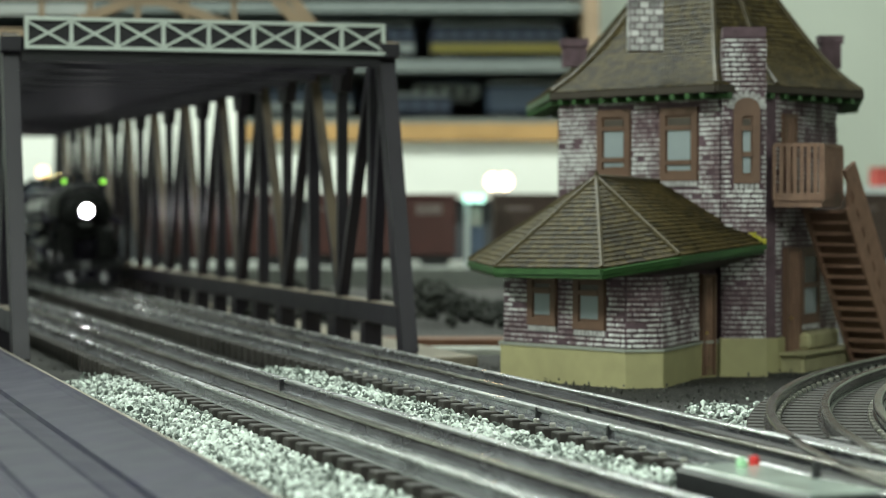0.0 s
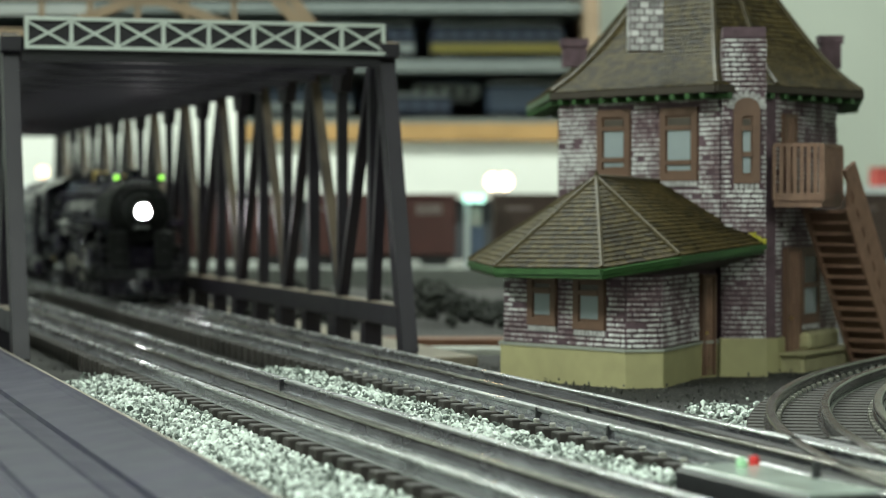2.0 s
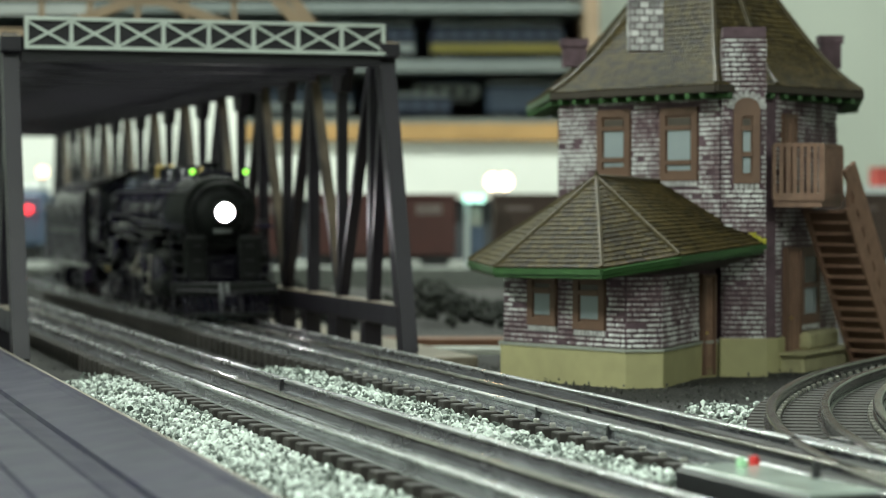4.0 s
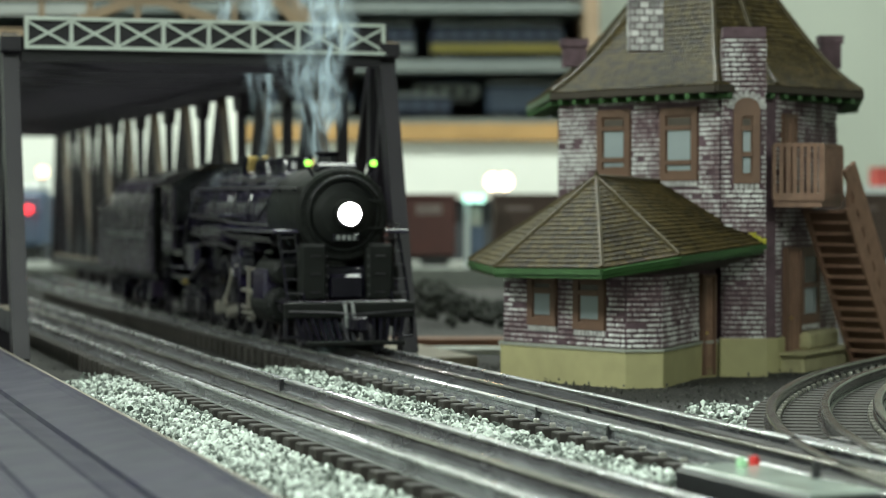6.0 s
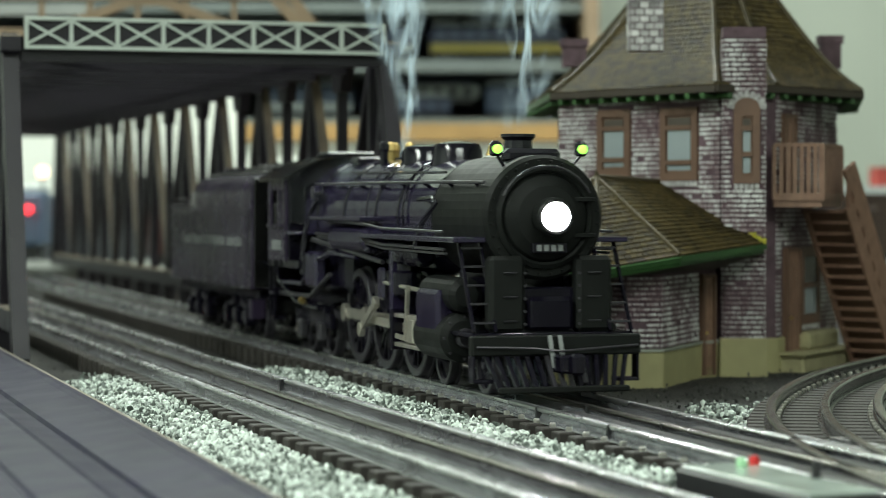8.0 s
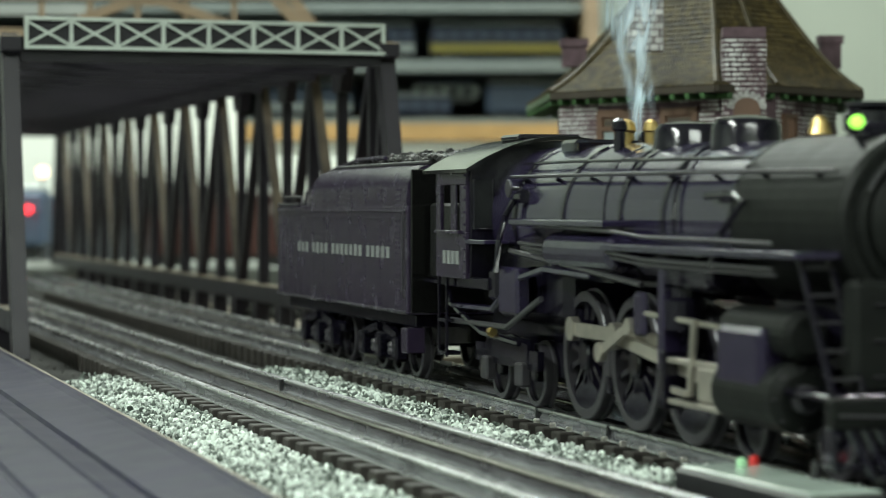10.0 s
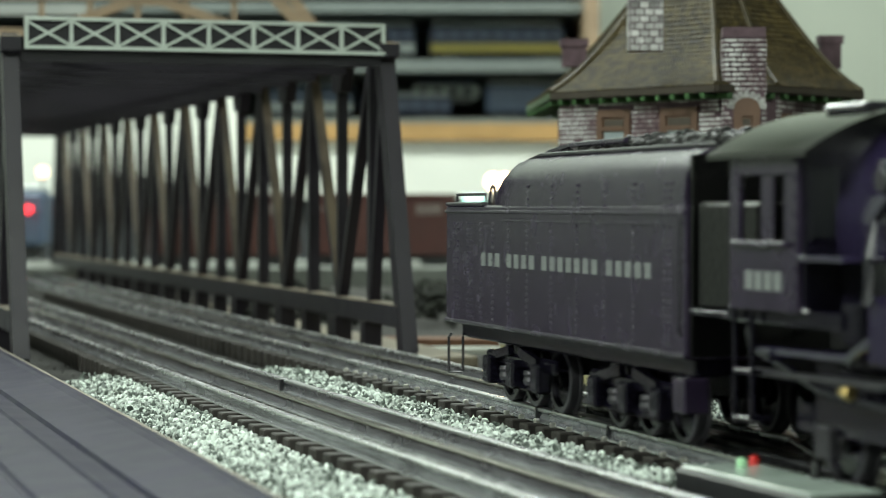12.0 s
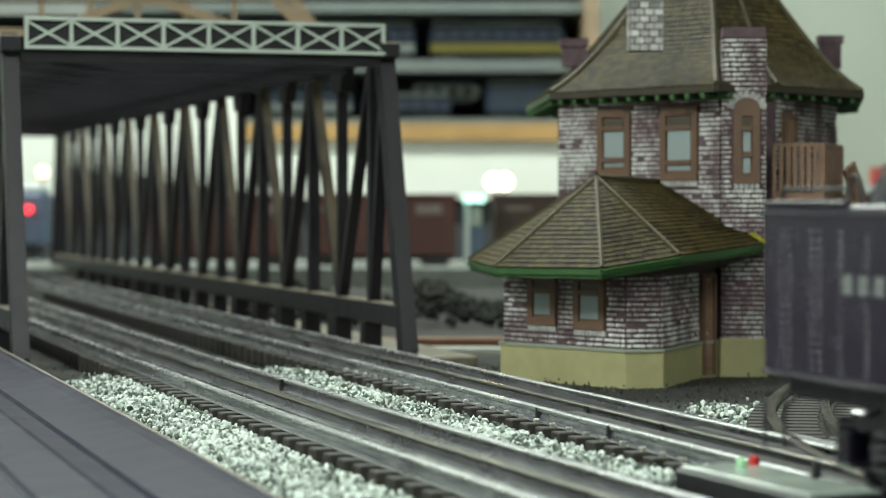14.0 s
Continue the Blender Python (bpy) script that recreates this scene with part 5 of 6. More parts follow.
        for y in (0.113, 0.152, 0.165):
            pts = [(s * (0.0215 + 0.0006) * math.sin(a), y + 0.003 * math.sin(3 * a), cz + (0.0222) * math.cos(a)) for a in [0.35 + 0.2 * i for i in range(8)]]
            put("sand_pipe", tube(bmesh.new(), pts, 0.0005, 5), ENGINE)
        xs = sorted((s * 0.0195, s * 0.0310))
        put("running_board", bx(xs[0], xs[1], 0.016, 0.142, 0.0508, 0.0526, 0.0003), SHEEN, "purple-black running board")
        put("running_board", bx(xs[0], xs[1], 0.140, 0.222, 0.0572, 0.0590, 0.0003), SHEEN)
        put("air_reservoir", lathe(bmesh.new(), [(0.004, 0.140), (0.0055, 0.142), (0.0055, 0.193), (0.004, 0.195)], 18, axis="y", at=(s * 0.0245, 0, 0.0500)), SHEEN)
        put("injector_pipe", tube(bmesh.new(), [(s * 0.0265, 0.160, 0.0430), (s * 0.0270, 0.200, 0.0440), (s * 0.0270, 0.228, 0.0400), (s * 0.0270, 0.250, 0.0300), (s * 0.0268, 0.292, 0.0295)], 0.0012), SHEEN)
        put("injector_pipe", tube(bmesh.new(), [(s * 0.0262, 0.205, 0.0350), (s * 0.0272, 0.235, 0.0250), (s * 0.0270, 0.296, 0.0245)], 0.0010), TYRE)
        put("injector_pipe", tube(bmesh.new(), [(s * 0.0270, 0.300, 0.0380), (s * 0.0270, 0.296, 0.0300), (s * 0.0270, 0.262, 0.0220), (s * 0.0250, 0.230, 0.0200)], 0.0010), ENGINE)
        put("injector", bx(*sorted((s * 0.0235, s * 0.0285)), 0.222, 0.240, 0.0290, 0.0440, 0.001), SHEEN)
        put("steam_valve", bx(*sorted((s * 0.0230, s * 0.0280)), 0.244, 0.252, 0.0330, 0.0430, 0.001), ENGINE)
        put("brass_union", lathe(bmesh.new(), [(0.0013, 0.248), (0.0018, 0.249), (0.0013, 0.252)], 8, axis="y", at=(s * 0.0275, 0, 0.0228)), BRASS)
        put("check_valve", cyl(0.0022, 0.228, 0.233, s * 0.0235, 0.0660, 10), ENGINE)
        put("air_pump", lathe(bmesh.new(), [(0.004, 0.0300), (0.0055, 0.0310), (0.0055, 0.0385), (0.0040, 0.0395), (0.0040, 0.0420), (0.0055, 0.0430), (0.0055, 0.0495)], 16, at=(s * 0.0235, 0.098, 0)), ENGINE)
        # cylinders
        put("cylinder", lathe(bmesh.new(), [(0.006, 0.0270), (0.0085, 0.0285), (0.0085, 0.0615), (0.006, 0.0630)], 22, axis="y", at=(s * 0.0235, 0, 0.0185)), SMOKEBOX)
        put("valve_chest", lathe(bmesh.new(), [(0.004, 0.0250), (0.0060, 0.0265), (0.0060, 0.0625), (0.004, 0.0640)], 20, axis="y", at=(s * 0.0235, 0, 0.0330)), SMOKEBOX)
        put("cylinder_jacket", bx(*sorted((s * 0.0150, s * 0.0315)), 0.0340, 0.0600, 0.0170, 0.0345, 0.0015), SHEEN, "purple-black cylinder jacket")
        put("guide_bar", bx(*sorted((s * 0.0255, s * 0.0285)), 0.0615, 0.1010, 0.0225, 0.0240, 0.0002), ROD)
        put("guide_bar", bx(*sorted((s * 0.0255, s * 0.0285)), 0.0615, 0.0980, 0.0120, 0.0134, 0.0002), ROD)
        put("motion_bracket", bx(*sorted((s * 0.0200, s * 0.0290)), 0.1000, 0.1040, 0.0200, 0.0500, 0.0004), SHEEN)
        put("reverse_link", bx(*sorted((s * 0.0262, s * 0.0282)), 0.1160, 0.1240, 0.0280, 0.0400, 0.001), SHEEN)
        put("reach_rod", tube(bmesh.new(), [(s * 0.0270, 0.120, 0.0420), (s * 0.0270, 0.232, 0.0490)], 0.0009), TYRE)
        put("valve_rod", tube(bmesh.new(), [(s * 0.0270, 0.063, 0.0330), (s * 0.0272, 0.120, 0.0345)], 0.0008), ROD)
        # ladder from running board to pilot deck
        for dx in (0.0200, 0.0275):
            put("ladder_rail", bar(bmesh.new(), (s * dx, 0.0220, 0.0520), (s * dx, 0.0040, 0.0215), 0.0010, 0.0014), ENGINE)
        for k in range(5):
            t = (k + 0.5) / 5
            put("ladder_rung", bar(bmesh.new(), (s * 0.0200, 0.022 - 0.018 * t, 0.0520 - 0.0305 * t), (s * 0.0275, 0.022 - 0.018 * t, 0.0520 - 0.0305 * t), 0.0022, 0.0007, (0, 1, 0)), TYRE)
        # deck shields and steps
        put("deck_shield", bx(*sorted((s * 0.0090, s * 0.0215)), 0.0055, 0.0125, 0.0212, 0.0465, 0.0014), SMOKEBOX)
        for k in range(5):
            put("rivet", lathe(bmesh.new(), [(0.0005, 0.0044), (0.0005, 0.0052)], 6, axis="y", at=(s * 0.0095, 0, 0.0240 + k * 0.0042)), TYRE)
            put("grab_bar", tube(bmesh.new(), [(s * 0.0125, 0.0045, 0.0250 + k * 0.0040), (s * 0.0170, 0.0045, 0.0250 + k * 0.0040)], 0.0003, 4), TYRE) if k % 2 == 0 else None
        put("pilot_step", bx(*sorted((s * 0.0210, s * 0.0290)), 0.0000, 0.0060, 0.0050, 0.0062, 0.0002), ENGINE)
        put("step_hanger", bx(*sorted((s * 0.0282, s * 0.0290)), 0.0005, 0.0055, 0.0062, 0.0140, 0.0001), ENGINE)
        # firebox trailing truck frame
        put("truck_frame", bar(bmesh.new(), (s * 0.0215, 0.219, 0.0150), (s * 0.0215, 0.282, 0.0150), 0.0022, 0.0060), ENGINE)
        put("truck_frame", bar(bmesh.new(), (s * 0.0217, 0.228, 0.0175), (s * 0.0217, 0.270, 0.0175), 0.0026, 0.0075), ENGINE)
        for y in (0.232, 0.267):
            put("journal_box", bx(*sorted((s * 0.0212, s * 0.0248)), y - 0.0035, y + 0.0035, 0.0065, 0.0140, 0.0006), TYRE)
    put("pilot_beam", bx(-0.0295, 0.0295, 0.0, 0.0040, 0.0138, 0.0206, 0.0006), SMOKEBOX)
    put("pilot_deck", bx(-0.0285, 0.0285, 0.0040, 0.0300, 0.0195, 0.0212, 0.0004), ENGINE)
    put("deck_box", bx(-0.0080, 0.0080, 0.0060, 0.0135, 0.0215, 0.0330, 0.0015), ENGINE)
    for k in range(15):
        x = -0.0245 + k * 0.0035
        put("pilot_bar", bar(bmesh.new(), (x, 0.0015, 0.0140), (x * 0.86, -0.0075 + abs(x) * 0.16, 0.0032), 0.0013, 0.0016), ENGINE if abs(k - 7) > 1 else TYRE)
    put("pilot_foot", bx(-0.0225, 0.0225, -0.0085, -0.0060, 0.0022, 0.0042, 0.0004), SMOKEBOX)
    put("coupler", bx(-0.0026, 0.0026, -0.0110, 0.0000, 0.0085, 0.0145, 0.0008), ENGINE)
    put("coupler_knuckle", bx(0.0006, 0.0050, -0.0140, -0.0095, 0.0080, 0.0150, 0.0010), ENGINE)
    put("cut_lever", tube(bmesh.new(), [(-0.0280, -0.0010, 0.0170), (-0.0100, -0.0020, 0.0165), (0.0, -0.0040, 0.0155), (0.0280, -0.0010, 0.0170)], 0.0004), TYRE)
    put("air_hose", tube(bmesh.new(), [(0.0070, 0.0, 0.0130), (0.0075, -0.0040, 0.0100), (0.0078, -0.0060, 0.0050)], 0.0009), TYRE)
    for x in (-0.003, 0.0005):
        put("flag_bar", bar(bmesh.new(), (x, -0.0008, 0.0205), (x + 0.0006, -0.0040, 0.0100), 0.0014, 0.0006), LETTER)
    # smokebox front: clamped rim, hinges and grab rail
    put("smokebox_rim", lathe(bmesh.new(), [(0.0149, 0.0132), (0.0149, 0.0120), (0.0158, 0.0114), (0.0172, 0.0122), (0.0174, 0.0136)], 48, axis="y", at=(0, 0, cz)), SMOKEBOX, "raised rim round the smokebox door")
    for k in range(28):
        a = 2 * math.pi * (k + 0.5) / 28
        put("rim_rivet", lathe(bmesh.new(), [(0.0005, 0.0128), (0.0003, 0.0124)], 6, axis="y", at=(0.0188 * math.cos(a), 0, cz + 0.0188 * math.sin(a))), SMOKEBOX)
    for dz in (-0.0060, 0.0060):
        put("door_hinge", bx(0.0060, 0.0172, 0.0098, 0.0112, cz + dz - 0.0008, cz + dz + 0.0008, 0.0003), SMOKEBOX)
    put("front_grab", tube(bmesh.new(), [(0.0172 * math.cos(a), 0.0100, cz + 0.0172 * math.sin(a)) for a in [0.5 + 0.2 * i for i in range(12)]], 0.0004, 5), TYRE)
    put("ash_pan", bx(-0.0145, 0.0145, 0.196, 0.290, 0.0080, 0.0300, 0.002), ENGINE)
    put("deck_apron", bx(-0.0260, 0.0260, 0.300, 0.334, 0.0360, 0.0375, 0.0003), ENGINE)
    # added solid block in coal black stands in for shade in the open gap
    put("cab_bellows", bx(-0.0235, 0.0235, 0.3005, 0.3340, 0.0375, 0.0640, 0.001), COAL, "added black block darkening the gap between cab and tender")
    for s in (-1, 1):
        # brake gear and springs between the drivers
        for y in (0.1255, 0.1665):
            put("brake_hanger", bx(*sorted((s * 0.0160, s * 0.0190)), y - 0.0012, y + 0.0012, 0.0090, 0.0290, 0.0003), ENGINE)
            put("brake_shoe", bx(*sorted((s * 0.0155, s * 0.0195)), y - 0.0022, y + 0.0022, 0.0140, 0.0220, 0.0006), TYRE)
        for y in (0.1050, 0.1460, 0.1870):
            put("leaf_spring", bx(*sorted((s * 0.0118, s * 0.0150)), y - 0.0130, y + 0.0130, 0.0400, 0.0425, 0.0006), ENGINE)
        # pipework under the running boards and along the firebox
        for z, x, r in ((0.0488, 0.0300, 0.0006), (0.0474, 0.0292, 0.0005), (0.0548, 0.0305, 0.0005)):
            put("air_line", tube(bmesh.new(), [(s * x, 0.030, z - 0.0005), (s * x, 0.110, z), (s * (x - 0.001), 0.136, z + 0.0012), (s * (x - 0.001), 0.218, z + 0.0030)], r), TYRE)
        put("feed_pipe", tube(bmesh.new(), [(s * 0.0300, 0.066, 0.0480), (s * 0.0285, 0.064, 0.0560), (s * 0.0235, 0.062, 0.0640), (s * 0.0222, 0.070, 0.0660), (s * 0.0222, 0.088, 0.0655)], 0.0010), ENGINE)
        put("feed_pipe", tube(bmesh.new(), [(s * 0.0305, 0.236, 0.0420), (s * 0.0290, 0.238, 0.0520), (s * 0.0260, 0.240, 0.0600), (s * 0.0245, 0.236, 0.0650)], 0.0010), ENGINE)
        put("feed_pump", lathe(bmesh.new(), [(0.0030, 0.070), (0.0044, 0.0715), (0.0044, 0.0840), (0.0034, 0.0850), (0.0034, 0.0880), (0.0042, 0.0890), (0.0042, 0.0950)], 14, axis="y", at=(s * 0.0250, 0, 0.0455)), ENGINE)
        put("valve_wheel", lathe(bmesh.new(), [(0.0026, s * 0.0246), (0.0030, s * 0.0250), (0.0026, s * 0.0254)], 16, axis="x", at=(0, 0.240, 0.0685)), TYRE)
        put("valve_stem", lathe(bmesh.new(), [(0.0006, s * 0.0215), (0.0006, s * 0.0252)], 8, axis="x", at=(0, 0.240, 0.0685)), TYRE)
        for k in range(6):
            y = 0.204 + k * 0.0105
            put("stay_bolt", lathe(bmesh.new(), [(0.0006, s * 0.0213), (0.0004, s * 0.0220)], 6, axis="x", at=(0, y, 0.0520)), SHEEN)
        for k in range(3):
            put("builder_plate_rivet", lathe(bmesh.new(), [(0.0004, s * 0.0310), (0.0004, s * 0.0318)], 6, axis="x", at=(0, 0.040 + k * 0.008, 0.0330)), TYRE)
        # steps under the cab
        for z in (0.0130, 0.0240):
            put("cab_step", bx(*sorted((s * 0.0255, s * 0.0310)), 0.2895, 0.2985, z, z + 0.0012, 0.0002), ENGINE)
        for y in (0.2895, 0.2985):
            put("step_hanger", bar(bmesh.new(), (s * 0.0305, y, 0.0125), (s * 0.0305, y, 0.0395), 0.0008, 0.0010), ENGINE)
        put("tail_rod_guide", lathe(bmesh.new(), [(0.0028, 0.0235), (0.0034, 0.0245), (0.0034, 0.0275)], 12, axis="y", at=(s * 0.0235, 0, 0.0185)), TYRE)
        for k in range(8):
            a = 2 * math.pi * k / 8
            put("cylinder_bolt", lathe(bmesh.new(), [(0.0005, 0.0272), (0.0005, 0.0288)], 6, axis="y", at=(s * 0.0235 + 0.0071 * math.cos(a), 0, 0.0185 + 0.0071 * math.sin(a))), TYRE)
        put("combination_lever", bar(bmesh.new(), (s * 0.0285, 0.0800, 0.0345), (s * 0.0285, 0.0830, 0.0150), 0.0012, 0.0020), ROD, "worn silver lever")
        put("union_link", bar(bmesh.new(), (s * 0.0292, 0.0830, 0.0155), (s * 0.0292, 0.0930, 0.0160), 0.0010, 0.0016), ROD)
        put("crosshead_yoke", bx(*sorted((s * 0.0190, s * 0.0295)), 0.0985, 0.1015, 0.0105, 0.0255, 0.0004), ENGINE)
    # cab
    for s in (-1, 1):
        a, b = sorted((s * 0.0298, s * 0.0312))
        put("cab_side", bx(a, b, 0.2660, 0.3000, 0.0392, 0.0545, 0.0002), TENDER)
        put("cab_side_top", bx(a, b, 0.2660, 0.3000, 0.0700, 0.0745, 0.0002), TENDER)
        for y0, y1 in ((0.2660, 0.2725), (0.2950, 0.3000)):
            put("cab_post", bx(a, b, y0, y1, 0.0545, 0.0700, 0.0002), TENDER)
        put("window_sash", bx(*sorted((s * 0.0300, s * 0.0306)), 0.2790, 0.2850, 0.0545, 0.0700, 0.0001), TENDER)
        put("window_sill", bx(*sorted((s * 0.0300, s * 0.0328)), 0.2700, 0.2970, 0.0538, 0.0550, 0.0002), TENDER)
        for i in range(4):
            put("cab_number_mark", bx(*sorted((s * 0.03115, s * 0.03145)), 0.2735 + i * 0.0048, 0.2770 + i * 0.0048, 0.0438, 0.0482, 0), LETTER)
    put("cab_front", bx(-0.0298, 0.0298, 0.2650, 0.2665, 0.0400, 0.0745, 0.0002), ENGINE)
    for s in (-1, 1):
        put("front_window", bx(*sorted((s * 0.0228, s * 0.0288)), 0.2638, 0.2652, 0.0560, 0.0715, 0.0002), DARKGLASS, "dark cab front window")
        put("front_window_frame", tube(bmesh.new(), [(s * 0.0225, 0.2640, 0.0556), (s * 0.0290, 0.2640, 0.0556), (s * 0.0290, 0.2640, 0.0718), (s * 0.0225, 0.2640, 0.0718), (s * 0.0225, 0.2640, 0.0556)], 0.0005), ENGINE)
        put("cab_walkway", bx(*sorted((s * 0.0215, s * 0.0318)), 0.2440, 0.2650, 0.0508, 0.0522, 0.0003), SHEEN, "narrow walkway before the cab")
        for k in range(9):
            put("cab_rivet", lathe(bmesh.new(), [(0.0005, s * 0.0312), (0.0003, s * 0.0317)], 6, axis="x", at=(0, 0.2672, 0.0410 + k * 0.0040)), TENDER)
    put("backhead", bx(-0.0180, 0.0180, 0.2665, 0.2760, 0.0400, 0.0700, 0.004), DARKGLASS)
    n = 16

    def arc(x):
        return 0.0738 + 0.0108 * (1 - (x / 0.0335) ** 2)
    roof = bmesh.new()
    ra = []
    for y in (0.2580, 0.3080):
        for th in (0.0, 0.0012):
            ra.append([roof.verts.new((x, y, arc(x) + th)) for x in [-0.0335 + 0.067 * i / n for i in range(n + 1)]])
    for i in range(n):
        roof.faces.new((ra[0][i], ra[0][i + 1], ra[2][i + 1], ra[2][i]))
        roof.faces.new((ra[1][i], ra[3][i], ra[3][i + 1], ra[1][i + 1]))
        roof.faces.new((ra[0][i], ra[1][i], ra[1][i + 1], ra[0][i + 1]))
        roof.faces.new((ra[2][i], ra[2][i + 1], ra[3][i + 1], ra[3][i]))
    roof.faces.new((ra[0][0], ra[2][0], ra[3][0], ra[1][0]))
    roof.faces.new((ra[0][n], ra[1][n], ra[3][n], ra[2][n]))
    bmesh.ops.recalc_face_normals(roof, faces=roof.faces)
    put("cab_roof", roof, CABTOP, "glossy black curved cab roof", True)
    gable = bmesh.new()
    xs_ = [-0.0295 + 0.059 * i / n for i in range(n + 1)]
    fr = [gable.verts.new((x, 0.2652, arc(x) - 0.0002)) for x in xs_] + [gable.verts.new((x, 0.2652, 0.0740)) for x in (0.0295, -0.0295)]
    bk = [gable.verts.new((v.co.x, 0.2664, v.co.z)) for v in fr]
    gable.faces.new(fr)
    gable.faces.new(bk[::-1])
    for i in range(len(fr)):
        j = (i + 1) % len(fr)
        gable.faces.new((fr[i], bk[i], bk[j], fr[j]))
    bmesh.ops.recalc_face_normals(gable, faces=gable.faces)
    put("cab_gable", gable, ENGINE)
    put("roof_hatch", bx(-0.0110, 0.0110, 0.2720, 0.2920, 0.0846, 0.0868, 0.0008), ENGINE)
    # running gear
    for s in (-1, 1):
        for y in (0.1050, 0.1460, 0.1870):
            add_wheel(lo, "driving_wheel", s * 0.0172, y + O, R_DRIVER, 14, True)
        for y in (0.0200, 0.0680):
            add_wheel(lo, "pilot_wheel", s * 0.0172, y + O, R_TRUCK, 10, False)
        for y in (0.2320, 0.2670):
            add_wheel(lo, "trailing_wheel", s * 0.0172, y + O, R_TRUCK, 10, False)
    rods = []
    for s in (-1, 1):
        bm = bmesh.new()
        bar(bm, (0, -0.041, 0), (0, 0.041, 0), 0.0014, 0.0040)
        for y in (-0.041, 0.0, 0.041):
            lathe(bm, [(0.0036, -0.0012), (0.0036, 0.0012)], 14, axis="x", at=(0, y, 0))
        rod = part("side_rod", bm, ROD, lo, "worn silver side rod")
        rods.append(("side", rod, s))
        bm = bmesh.new()
        bar(bm, (0, -0.074, 0), (0, 0, 0), 0.0014, 0.0034)
        lathe(bm, [(0.0038, -0.0012), (0.0038, 0.0012)], 14, axis="x")
        lathe(bm, [(0.0026, -0.0012), (0.0026, 0.0012)], 12, axis="x", at=(0, -0.074, 0))
        rod = part("main_rod", bm, ROD, lo, "worn silver main rod")
        rods.append(("main", rod, s))
        bm = box(bmesh.new(), -0.0018, 0.0018, -0.0060, 0.0055, -0.0045, 0.0045, bevel=0.0006)
        bar(bm, (0, -0.005, 0), (0, -0.028, 0), 0.0016, 0.0016)
        ch = part("crosshead", bm, ROD, lo, "worn silver crosshead")
        rods.append(("cross", ch, s))
        bm = bmesh.new()
        bar(bm, (0, 0, 0), (0, -0.024, 0), 0.0012, 0.0026)
        lathe(bm, [(0.0024, -0.001), (0.0024, 0.001)], 10, axis="x", at=(0, -0.024, 0))
        lathe(bm, [(0.0028, -0.001), (0.0028, 0.001)], 10, axis="x")
        er = part("eccentric_rod", bm, ROD, lo, "worn silver eccentric rod")
        rods.append(("ecc", er, s))
    return lo, rods


